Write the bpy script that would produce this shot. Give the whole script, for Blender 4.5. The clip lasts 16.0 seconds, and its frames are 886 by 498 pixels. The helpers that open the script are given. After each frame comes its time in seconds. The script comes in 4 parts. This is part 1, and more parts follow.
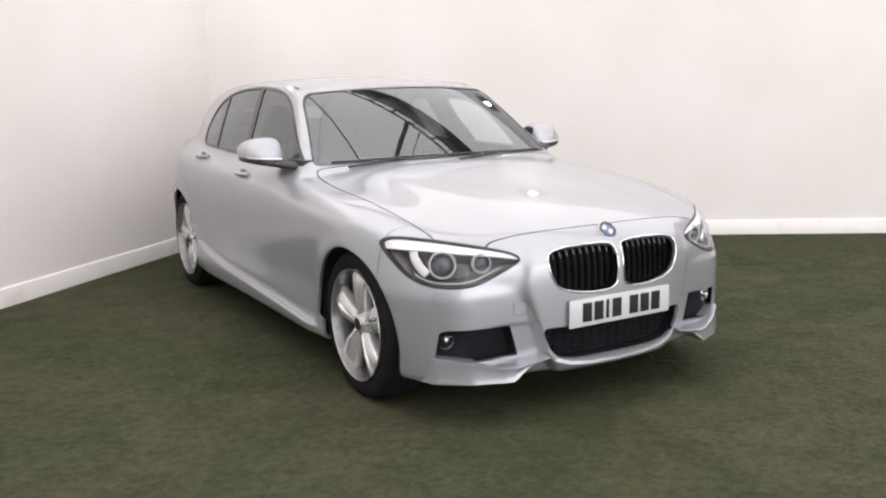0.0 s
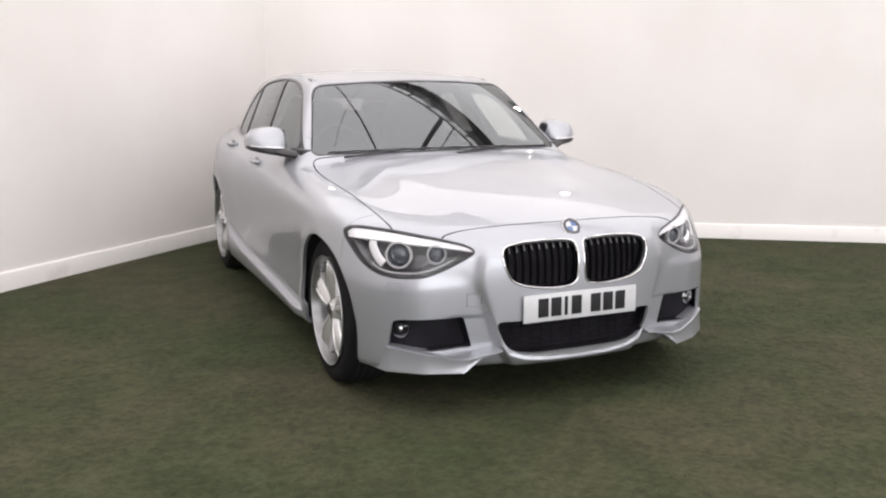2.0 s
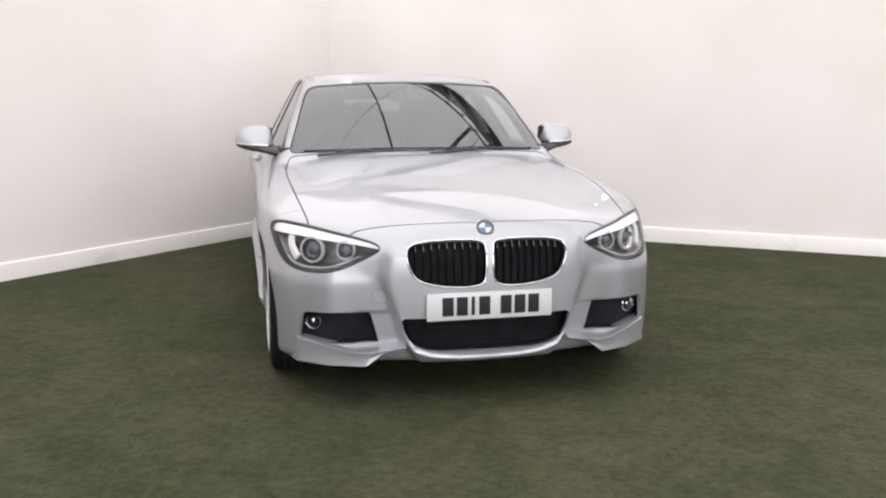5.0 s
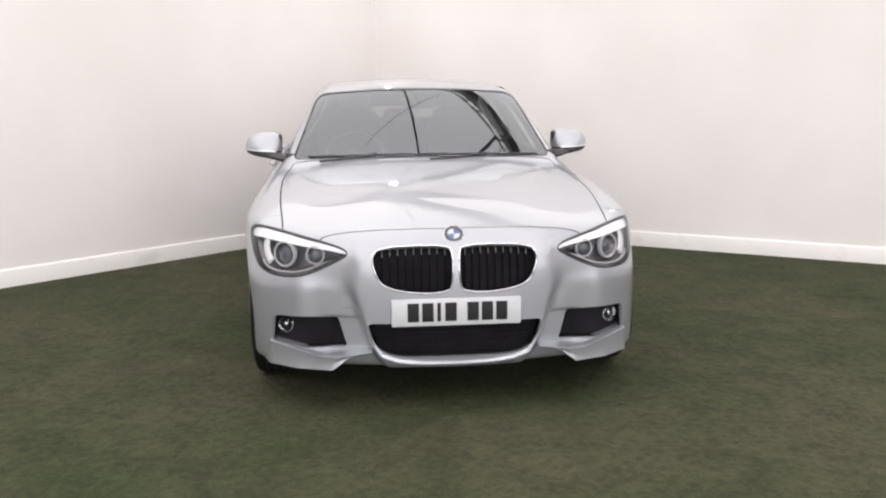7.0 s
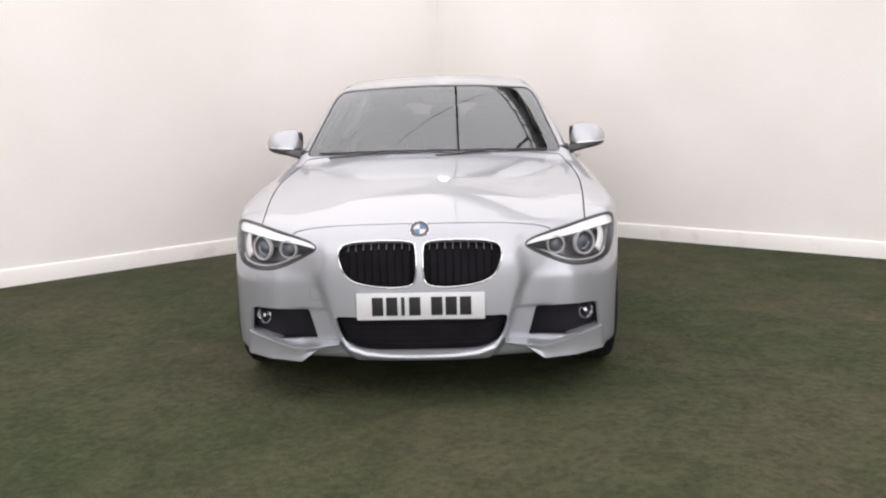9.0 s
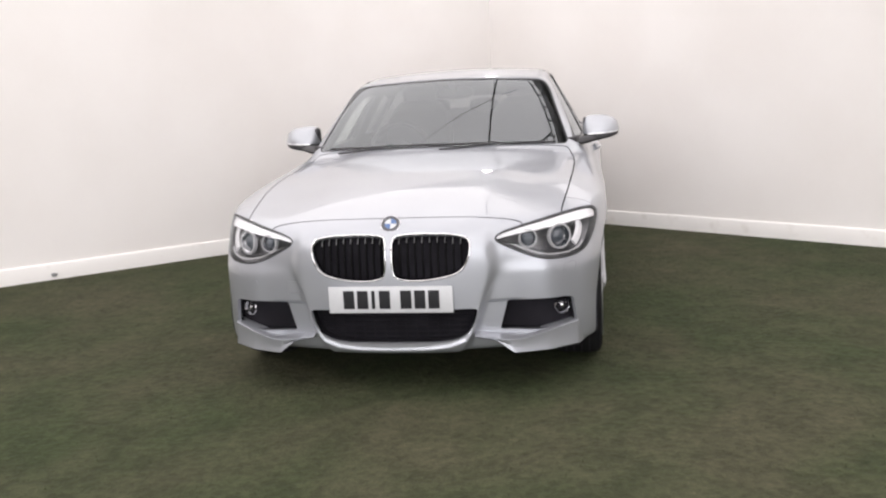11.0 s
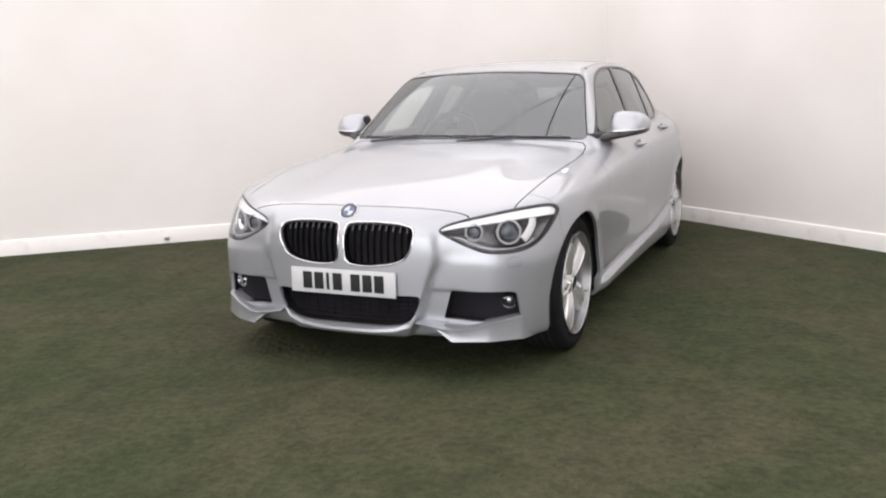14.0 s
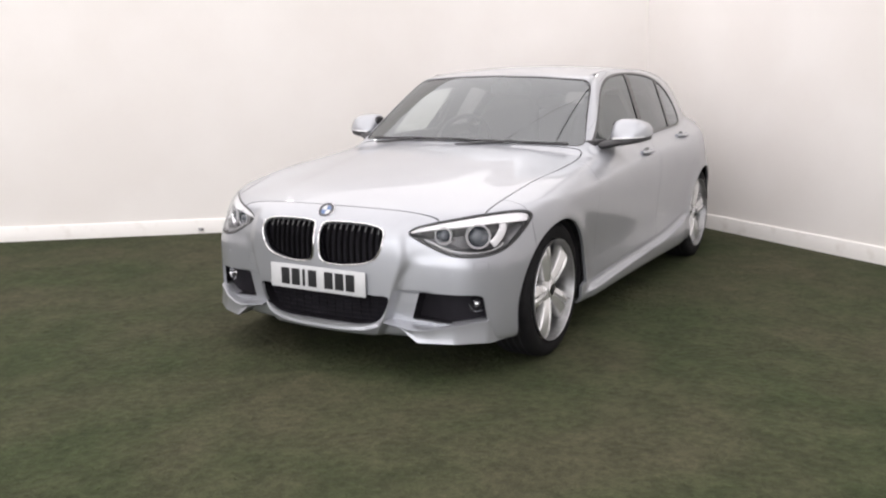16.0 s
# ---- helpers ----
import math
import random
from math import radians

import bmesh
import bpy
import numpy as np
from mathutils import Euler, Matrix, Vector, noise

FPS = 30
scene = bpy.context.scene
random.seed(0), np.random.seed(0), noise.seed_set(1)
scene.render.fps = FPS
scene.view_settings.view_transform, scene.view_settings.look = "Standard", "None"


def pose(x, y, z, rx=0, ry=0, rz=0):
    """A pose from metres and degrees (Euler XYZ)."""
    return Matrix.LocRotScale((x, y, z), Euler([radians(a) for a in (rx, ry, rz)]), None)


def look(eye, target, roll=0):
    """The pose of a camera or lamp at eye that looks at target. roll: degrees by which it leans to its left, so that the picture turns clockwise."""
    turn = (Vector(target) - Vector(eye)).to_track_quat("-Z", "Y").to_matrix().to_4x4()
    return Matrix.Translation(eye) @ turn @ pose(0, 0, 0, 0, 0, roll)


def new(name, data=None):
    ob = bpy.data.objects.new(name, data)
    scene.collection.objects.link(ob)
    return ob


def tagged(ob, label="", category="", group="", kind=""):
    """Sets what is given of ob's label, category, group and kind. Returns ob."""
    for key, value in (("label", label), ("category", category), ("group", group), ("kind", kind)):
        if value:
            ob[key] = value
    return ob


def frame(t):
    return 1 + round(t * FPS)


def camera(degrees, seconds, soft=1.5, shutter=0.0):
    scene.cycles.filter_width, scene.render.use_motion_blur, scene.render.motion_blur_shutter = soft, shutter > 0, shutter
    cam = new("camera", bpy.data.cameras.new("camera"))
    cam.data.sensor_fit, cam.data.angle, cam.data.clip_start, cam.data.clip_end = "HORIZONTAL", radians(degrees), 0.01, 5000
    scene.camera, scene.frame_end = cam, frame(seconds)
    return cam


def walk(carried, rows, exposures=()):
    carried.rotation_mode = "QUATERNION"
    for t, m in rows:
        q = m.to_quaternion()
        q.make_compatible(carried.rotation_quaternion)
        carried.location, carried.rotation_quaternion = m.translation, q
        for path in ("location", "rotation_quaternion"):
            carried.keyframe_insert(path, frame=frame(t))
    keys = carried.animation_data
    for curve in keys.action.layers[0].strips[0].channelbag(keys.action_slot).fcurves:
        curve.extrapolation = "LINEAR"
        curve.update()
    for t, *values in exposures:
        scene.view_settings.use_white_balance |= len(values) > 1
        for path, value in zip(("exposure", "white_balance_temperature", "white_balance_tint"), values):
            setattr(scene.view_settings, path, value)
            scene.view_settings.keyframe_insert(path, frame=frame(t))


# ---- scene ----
# Camera: the car's nose is at the origin, the car points to -y.
cam = camera(51.71, 16.0, soft=2.2)
ROWS = [
    (0.0, -2.411, -2.713, 1.351, 79.60, 1.19, -30.49),
    (0.5, -2.335, -2.750, 1.333, 79.70, 1.21, -29.77),
    (1.0, -2.238, -2.812, 1.339, 79.76, 0.65, -28.15),
    (1.5, -2.052, -2.931, 1.326, 79.50, 0.74, -25.22),
    (2.0, -1.908, -3.039, 1.336, 79.43, 0.19, -23.24),
    (2.5, -1.789, -3.088, 1.330, 79.70, 0.36, -22.40),
    (3.0, -1.690, -3.141, 1.338, 79.57, 0.16, -21.76),
    (3.5, -1.502, -3.254, 1.320, 79.83, 0.91, -19.11),
    (4.0, -1.302, -3.338, 1.340, 79.67, 0.12, -17.06),
    (6.5, -0.571, -3.494, 1.320, 79.89, 0.91, -7.05),
    (7.0, -0.438, -3.516, 1.332, 79.95, 0.45, -6.31),
    (7.5, -0.275, -3.531, 1.342, 79.81, 1.62, -5.17),
    (8.0, -0.049, -3.585, 1.332, 80.05, 0.87, -1.63),
    (8.5, 0.101, -3.598, 1.330, 79.73, 1.47, 0.28),
    (9.0, 0.239, -3.575, 1.323, 79.85, 1.47, 2.01),
    (11.5, 1.057, -3.533, 1.320, 79.15, 2.44, 12.71),
    (12.0, 1.302, -3.512, 1.338, 78.70, 1.72, 16.74),
    (12.5, 1.489, -3.489, 1.332, 78.93, 1.88, 18.58),
    (13.0, 1.637, -3.449, 1.323, 78.85, 2.03, 19.92),
    (13.5, 1.773, -3.408, 1.339, 79.14, 2.15, 20.94),
    (14.0, 1.997, -3.346, 1.331, 79.06, 1.70, 23.92),
    (14.5, 2.153, -3.303, 1.329, 79.34, 1.50, 25.60),
    (15.0, 2.254, -3.254, 1.326, 79.64, 1.81, 26.33),
    (15.5, 2.353, -3.205, 1.343, 79.60, 1.01, 27.63),
    (16.0, 2.455, -3.170, 1.351, 79.04, 0.47, 29.51),
]
walk(cam, [(t, pose(x, y, z, rx, ry, rz)) for t, x, y, z, rx, ry, rz in ROWS])

# ---- light ----
world = bpy.data.worlds.new("world")
world.use_nodes = True
world.node_tree.nodes["Background"].inputs[0].default_value = (0.8, 0.85, 0.9, 1)
world.node_tree.nodes["Background"].inputs[1].default_value = 0.3
scene.world = world
scene.view_settings.exposure = 0.0


def area_lamp(name, eye, target, sx, sy, watts, colour=(1, 0.96, 0.92)):
    la = bpy.data.lights.new(name, "AREA")
    la.shape, la.size, la.size_y, la.energy, la.color = "RECTANGLE", sx, sy, watts, colour
    ob = new(name, la)
    ob.matrix_world = look(eye, target)
    return ob


# ---- materials ----
def material(name, colour, rough=0.5, metal=0.0, **inputs):
    m = bpy.data.materials.new(name)
    m.use_nodes = True
    b = m.node_tree.nodes["Principled BSDF"]
    b.inputs["Base Color"].default_value = (*colour, 1)
    b.inputs["Roughness"].default_value = rough
    b.inputs["Metallic"].default_value = metal
    for k, v in inputs.items():
        b.inputs[k.replace("_", " ")].default_value = v
    return m


def vary(m, scale, c1, c2, detail=4.0, bump=0.0, bump_scale=None, lo=0.35, hi=0.65, rough=None, fine=0.0, fine_scale=200.0):
    """Mottles a material between two colours in object space, with a fine grain and bump."""
    nt = m.node_tree
    b = nt.nodes["Principled BSDF"]
    co = nt.nodes.new("ShaderNodeTexCoord")
    n = nt.nodes.new("ShaderNodeTexNoise")
    n.inputs["Scale"].default_value, n.inputs["Detail"].default_value = scale, detail
    nt.links.new(co.outputs["Object"], n.inputs["Vector"])
    r = nt.nodes.new("ShaderNodeMapRange")
    r.inputs[1].default_value, r.inputs[2].default_value = lo, hi
    nt.links.new(n.outputs["Fac"], r.inputs[0])
    fac = r.outputs[0]
    n2 = nt.nodes.new("ShaderNodeTexNoise")
    n2.inputs["Scale"].default_value, n2.inputs["Detail"].default_value = fine_scale, 3.0
    nt.links.new(co.outputs["Object"], n2.inputs["Vector"])
    if fine:
        a = nt.nodes.new("ShaderNodeMath")
        a.operation = "MULTIPLY_ADD"
        a.use_clamp = True
        nt.links.new(n2.outputs["Fac"], a.inputs[0])
        a.inputs[1].default_value = fine
        s = nt.nodes.new("ShaderNodeMath")
        s.operation = "SUBTRACT"
        nt.links.new(fac, s.inputs[0])
        s.inputs[1].default_value = fine / 2
        nt.links.new(s.outputs[0], a.inputs[2])
        fac = a.outputs[0]
    mix = nt.nodes.new("ShaderNodeMix")
    mix.data_type = "RGBA"
    mix.inputs[6].default_value, mix.inputs[7].default_value = (*c1, 1), (*c2, 1)
    nt.links.new(fac, mix.inputs[0])
    nt.links.new(mix.outputs[2], b.inputs["Base Color"])
    if rough:
        rr = nt.nodes.new("ShaderNodeMapRange")
        rr.inputs[3].default_value, rr.inputs[4].default_value = rough
        nt.links.new(n.outputs["Fac"], rr.inputs[0])
        nt.links.new(rr.outputs[0], b.inputs["Roughness"])
    if bump:
        bp = nt.nodes.new("ShaderNodeBump")
        bp.inputs["Strength"].default_value, bp.inputs["Distance"].default_value = 1.0, bump
        nt.links.new(n2.outputs["Fac"], bp.inputs["Height"])
        nt.links.new(bp.outputs[0], b.inputs["Normal"])
    return m


def turf_nodes(m):
    """Short green pile: broad worn patches, hand-sized tufts and fine blade grain."""
    nt = m.node_tree
    b = nt.nodes["Principled BSDF"]
    b.inputs["Specular IOR Level"].default_value = 0.15
    co = nt.nodes.new("ShaderNodeTexCoord")
    layers = []
    for scale, detail, rough_ in ((1.0, 6.0, 0.60), (5.0, 5.0, 0.66), (26.0, 4.0, 0.7), (95.0, 3.0, 0.7)):
        n = nt.nodes.new("ShaderNodeTexNoise")
        n.inputs["Scale"].default_value, n.inputs["Detail"].default_value, n.inputs["Roughness"].default_value = scale, detail, rough_
        nt.links.new(co.outputs["Object"], n.inputs["Vector"])
        layers.append(n)
    ramps = []
    for n, stops in zip(layers, (((0.38, (0.0410, 0.0508, 0.0258)), (0.62, (0.0615, 0.0600, 0.0385))), ((0.36, (0.82, 0.84, 0.80)), (0.66, (1.17, 1.16, 1.14))), ((0.34, (0.74, 0.76, 0.72)), (0.68, (1.28, 1.27, 1.24))), ((0.34, (0.86, 0.87, 0.85)), (0.66, (1.14, 1.14, 1.12))))):
        r = nt.nodes.new("ShaderNodeMapRange")
        r.data_type = "FLOAT_VECTOR"
        nt.links.new(n.outputs["Fac"], r.inputs["Vector"])
        r.inputs[7].default_value, r.inputs[8].default_value = [stops[0][0]] * 3, [stops[1][0]] * 3
        r.inputs[9].default_value, r.inputs[10].default_value = stops[0][1], stops[1][1]
        ramps.append(r.outputs["Vector"])
    acc = ramps[0]
    for k in ramps[1:]:
        mul = nt.nodes.new("ShaderNodeVectorMath")
        mul.operation = "MULTIPLY"
        nt.links.new(acc, mul.inputs[0])
        nt.links.new(k, mul.inputs[1])
        acc = mul.outputs[0]
    nt.links.new(acc, b.inputs["Base Color"])
    bp = nt.nodes.new("ShaderNodeBump")
    bp.inputs["Distance"].default_value = 0.022
    nt.links.new(layers[2].outputs["Fac"], bp.inputs["Height"])
    nt.links.new(bp.outputs[0], b.inputs["Normal"])


PAINT = material("silver_paint", (0.42, 0.44, 0.475), 0.40, 0.62, Coat_Weight=0.8, Coat_Roughness=0.012, Coat_IOR=1.5)
vary(PAINT, 2.0, (0.380, 0.394, 0.428), (0.407, 0.421, 0.455), fine=0.5, fine_scale=900.0, bump=0.00002)
BLACK = material("black_plastic", (0.012, 0.012, 0.014), 0.45)
vary(BLACK, 8.0, (0.022, 0.021, 0.024), (0.034, 0.033, 0.036), fine=0.3, bump=0.0002, fine_scale=400)
GLOSSBLACK = material("gloss_black", (0.008, 0.008, 0.01), 0.12)
CHROME = material("chrome", (0.75, 0.75, 0.76), 0.12, 1.0)
ALLOY = material("silver_alloy", (0.72, 0.72, 0.73), 0.24, 0.62, Coat_Weight=0.8)
vary(ALLOY, 12.0, (0.68, 0.68, 0.69), (0.76, 0.76, 0.77), fine=0.3, fine_scale=600)
RUBBER = material("tyre_rubber", (0.018, 0.018, 0.019), 0.85, Specular_IOR_Level=0.1)
vary(RUBBER, 14.0, (0.010, 0.0098, 0.0106), (0.014, 0.0137, 0.0146), fine=0.3, bump=0.0003, fine_scale=300)
WHITE = material("white_paint", (0.80, 0.775, 0.75), 0.55)
vary(WHITE, 1.3, (0.760, 0.728, 0.704), (0.795, 0.768, 0.748), bump=0.0006, fine_scale=160, fine=0.15)
SKIRT = material("white_gloss_skirting", (0.80, 0.78, 0.76), 0.3)
vary(SKIRT, 6.0, (0.70, 0.67, 0.64), (0.81, 0.79, 0.77), detail=7, lo=0.26, hi=0.42, bump=0.0003, fine_scale=60)
CONCRETE = material("pale_concrete", (0.42, 0.41, 0.39), 0.7)
vary(CONCRETE, 1.1, (0.36, 0.35, 0.33), (0.47, 0.46, 0.44), fine=0.3, fine_scale=60, bump=0.001)
CEIL = material("grey_ceiling_sheet", (0.30, 0.30, 0.31), 0.6)
vary(CEIL, 0.8, (0.60, 0.60, 0.60), (0.68, 0.68, 0.68), bump=0.001, fine_scale=30)
STEEL = material("dark_painted_steel", (0.03, 0.03, 0.032), 0.5)
vary(STEEL, 6.0, (0.20, 0.20, 0.205), (0.26, 0.26, 0.265), bump=0.0003, fine_scale=90)
PIPEGREY = material("pale_painted_pipe", (0.7, 0.7, 0.7), 0.5)
vary(PIPEGREY, 6.0, (0.68, 0.68, 0.68), (0.76, 0.76, 0.76), bump=0.0003, fine_scale=90)
GRASS = material("artificial_turf", (0.035, 0.045, 0.018), 0.95)
turf_nodes(GRASS)


# ---- more car materials ----
def glass(name, tint, ior=1.6, rough=0.0):
    """Thin clear sheet: tinted see-through with a gloss that grows towards grazing angles, alike on both faces."""
    m = bpy.data.materials.new(name)
    m.use_nodes = True
    nt = m.node_tree
    nt.nodes.clear()
    out = nt.nodes.new("ShaderNodeOutputMaterial")
    mix = nt.nodes.new("ShaderNodeMixShader")
    tr = nt.nodes.new("ShaderNodeBsdfTransparent")
    gl = nt.nodes.new("ShaderNodeBsdfGlossy")
    lw = nt.nodes.new("ShaderNodeLayerWeight")
    lw.inputs["Blend"].default_value = 0.5
    pw = nt.nodes.new("ShaderNodeMath")
    pw.operation = "POWER"
    nt.links.new(lw.outputs["Facing"], pw.inputs[0])
    pw.inputs[1].default_value = 5.0
    fr = nt.nodes.new("ShaderNodeMapRange")
    nt.links.new(pw.outputs[0], fr.inputs[0])
    fr.inputs[3].default_value, fr.inputs[4].default_value = ((ior - 1) / (ior + 1)) ** 2, 1.0
    tr.inputs[0].default_value = (*tint, 1)
    gl.inputs["Roughness"].default_value = rough
    gl.inputs["Color"].default_value = (0.93, 0.97, 1.0, 1)
    nt.links.new(fr.outputs[0], mix.inputs[0])
    nt.links.new(tr.outputs[0], mix.inputs[1])
    nt.links.new(gl.outputs[0], mix.inputs[2])
    nt.links.new(mix.outputs[0], out.inputs[0])
    return m


GLASS = glass("windscreen_glass", (0.60, 0.63, 0.62), 2.30)
FRONT_GLASS = glass("clear_side_glass", (0.80, 0.84, 0.82), 2.2)
SIDE_GLASS = glass("tinted_side_glass", (0.30, 0.30, 0.31), 2.2)
LENS = glass("clear_lens", (0.96, 0.96, 0.97), 1.35)
BALLGLASS = material("projector_glass", (0.060, 0.070, 0.084), 0.12, Coat_Weight=0.4)
RINGGREY = material("frosted_ring_plastic", (0.42, 0.42, 0.43), 0.25, Coat_Weight=0.6)
POCKET = material("pale_reflector", (0.60, 0.60, 0.61), 0.3, Coat_Weight=0.4)
RIMLIP = material("satin_rim_alloy", (0.40, 0.40, 0.41), 0.38, 0.8)
vary(RIMLIP, 20.0, (0.34, 0.34, 0.35), (0.45, 0.45, 0.46), fine=0.3)
# paler grey that paints the glint on the slats' upper ends
SLATGLINT = material("slat_glint_grey", (0.20, 0.20, 0.205), 0.4, 0.6)
SLAT = material("slat_black", (0.006, 0.006, 0.007), 0.7, Specular_IOR_Level=0.05)
vary(SLAT, 9.0, (0.008, 0.0078, 0.009), (0.011, 0.0105, 0.012), fine=0.3)
GRILLE = material("grille_black", (0.010, 0.010, 0.011), 0.75, Specular_IOR_Level=0.05)
vary(GRILLE, 9.0, (0.015, 0.014, 0.017), (0.020, 0.019, 0.023), fine=0.3)
CHROMEDARK = material("smoked_chrome", (0.46, 0.46, 0.48), 0.22, 1.0)
LAMPGREY = material("lamp_housing_grey", (0.13, 0.13, 0.135), 0.35, 0.4)
vary(LAMPGREY, 30.0, (0.12, 0.12, 0.125), (0.16, 0.16, 0.165), fine=0.3)
STRIP = material("pale_lamp_plastic", (0.82, 0.82, 0.84), 0.2, 0.0, Coat_Weight=0.5)
SEAL = material("grey_lamp_seal", (0.022, 0.022, 0.024), 0.5)
TRIM = material("satin_black_trim", (0.03, 0.03, 0.032), 0.35)
SHELL = material("dark_inner_parts", (0.012, 0.012, 0.013), 0.8, Specular_IOR_Level=0.1)
vary(SHELL, 6.0, (0.024, 0.023, 0.026), (0.034, 0.033, 0.036), fine=0.3)
SEAM = material("seam_sealer", (0.20, 0.20, 0.21), 0.6)
DISC = material("brake_steel", (0.14, 0.13, 0.13), 0.55, 0.8)
vary(DISC, 25.0, (0.085, 0.08, 0.08), (0.14, 0.135, 0.13), fine=0.4)
HANDLEDARK = material("handle_recess_shadow_grey", (0.20, 0.21, 0.22), 0.45, 0.5)
PLATE = material("plate_white", (0.68, 0.68, 0.68), 0.35)
vary(PLATE, 9.0, (0.52, 0.53, 0.545), (0.58, 0.59, 0.605), fine=0.2)
INK = material("black_plate_ink", (0.02, 0.02, 0.022), 0.6, Specular_IOR_Level=0.2)
BARREL = material("satin_wheel_barrel", (0.40, 0.40, 0.405), 0.36, 0.85)
vary(BARREL, 18.0, (0.24, 0.24, 0.245), (0.32, 0.32, 0.325), fine=0.3)
BLUE = material("badge_blue", (0.07, 0.13, 0.28), 0.3)
BADGERING = material("badge_ring_grey", (0.10, 0.10, 0.11), 0.25, 0.5)
SEATCLOTH = material("dark_seat_cloth", (0.03, 0.03, 0.032), 0.9)
vary(SEATCLOTH, 20.0, (0.022, 0.022, 0.024), (0.042, 0.042, 0.045), fine=0.2)
TRIMGREY = material("dashboard_plastic", (0.035, 0.035, 0.037), 0.55)
vary(TRIMGREY, 15.0, (0.03, 0.03, 0.031), (0.042, 0.042, 0.044), fine=0.2)


# ---- mesh helpers ----
def link_mesh(name, me, mat, parent=None, label=""):
    me.materials.append(mat)
    ob = new(name, me)
    if parent is not None:
        ob.parent = parent
    if label:
        ob["label"] = label
    return ob


def part(name, bm, mat, parent=None, label="", smooth=True):
    """Links a bmesh as one mesh object under a thing or a part."""
    bmesh.ops.recalc_face_normals(bm, faces=bm.faces)
    me = bpy.data.meshes.new(name)
    bm.to_mesh(me)
    bm.free()
    if smooth:
        me.shade_smooth()
        me.set_sharp_from_angle(angle=radians(35))
    return link_mesh(name, me, mat, parent, label)


def slab(corners, z0, z1, bevel=0.0):
    """A bmesh prism over a plan polygon."""
    bm = bmesh.new()
    lo = [bm.verts.new((x, y, z0)) for x, y in corners]
    hi = [bm.verts.new((x, y, z1)) for x, y in corners]
    bm.faces.new(lo[::-1])
    bm.faces.new(hi)
    n = len(corners)
    for i in range(n):
        bm.faces.new((lo[i], lo[(i + 1) % n], hi[(i + 1) % n], hi[i]))
    if bevel:
        bmesh.ops.bevel(bm, geom=bm.edges[:], offset=bevel, segments=2, affect="EDGES", profile=0.5)
    return bm


def box(cx, cy, cz, sx, sy, sz, bevel=0.0):
    return slab([(cx - sx / 2, cy - sy / 2), (cx + sx / 2, cy - sy / 2), (cx + sx / 2, cy + sy / 2), (cx - sx / 2, cy + sy / 2)], cz - sz / 2, cz + sz / 2, bevel)


def empty(name, m, label, category, group=""):
    ob = new(name)
    ob.matrix_world = m
    return tagged(ob, label, category, group)


def revolve(profile, segs=64, m=Matrix.Identity(4)):
    """A bmesh of (radius, height) turned round z."""
    bm = bmesh.new()
    rings = []
    for r, h in profile:
        rings.append([bm.verts.new(m @ Vector((r * math.cos(2 * math.pi * k / segs), r * math.sin(2 * math.pi * k / segs), h))) for k in range(segs)] if r > 1e-6 else [bm.verts.new(m @ Vector((0, 0, h)))])
    for a, b in zip(rings, rings[1:]):
        for k in range(segs):
            if len(a) == 1:
                bm.faces.new((a[0], b[k], b[(k + 1) % segs]))
            elif len(b) == 1:
                bm.faces.new((a[k], b[0], a[(k + 1) % segs]))
            else:
                bm.faces.new((a[k], b[k], b[(k + 1) % segs], a[(k + 1) % segs]))
    return bm


# ---- room: a white-walled corner with artificial turf ----
CORNER = Vector((-0.104, 5.117))
LEFT_DIR = Vector((-0.7437, -0.6686)).normalized()
RIGHT_DIR = Vector((0.8258, -0.5640)).normalized()
WALL_H = 2.78
FLOOR = 0.03


def wall_run(a, d, length, thick, z0, z1, inward):
    """Plan corners of a wall that starts at a, runs along d, and is thick away from the inward side."""
    n = Vector((-d.y, d.x))
    if n.dot(inward) > 0:
        n = -n
    b = a + d * length
    return slab([tuple(a), tuple(b), tuple(b + n * thick), tuple(a + n * thick)], z0, z1)


INWARD = Vector((0, -1))
floor_bm = slab([(-14, -14), (14, -14), (14, 12), (-14, 12)], -0.2, FLOOR)
tagged(part("floor", floor_bm, GRASS, smooth=False), "dark green short-pile artificial turf covering the floor", "floor", kind="structure")
# out of view: pale slab added so its bounce lifts the lower bumper
tagged(part("floor_bounce", slab([(-13.0, -10.0), (13.0, -10.0), (13.0, -4.3), (-13.0, -4.3)], FLOOR, FLOOR + 0.02), CONCRETE, smooth=False), "unseen pale concrete slab added to bounce light onto the bumper", "floor", kind="structure")
tagged(part("wall_left", wall_run(CORNER, LEFT_DIR, 13.0, 0.15, FLOOR, WALL_H, INWARD), WHITE, smooth=False), "plain white painted studio wall meeting another in a corner", "wall", kind="structure")
tagged(part("wall_right", wall_run(CORNER, RIGHT_DIR, 13.0, 0.15, FLOOR, WALL_H, INWARD), WHITE, smooth=False), "plain white painted studio wall meeting another in a corner", "wall", kind="structure")


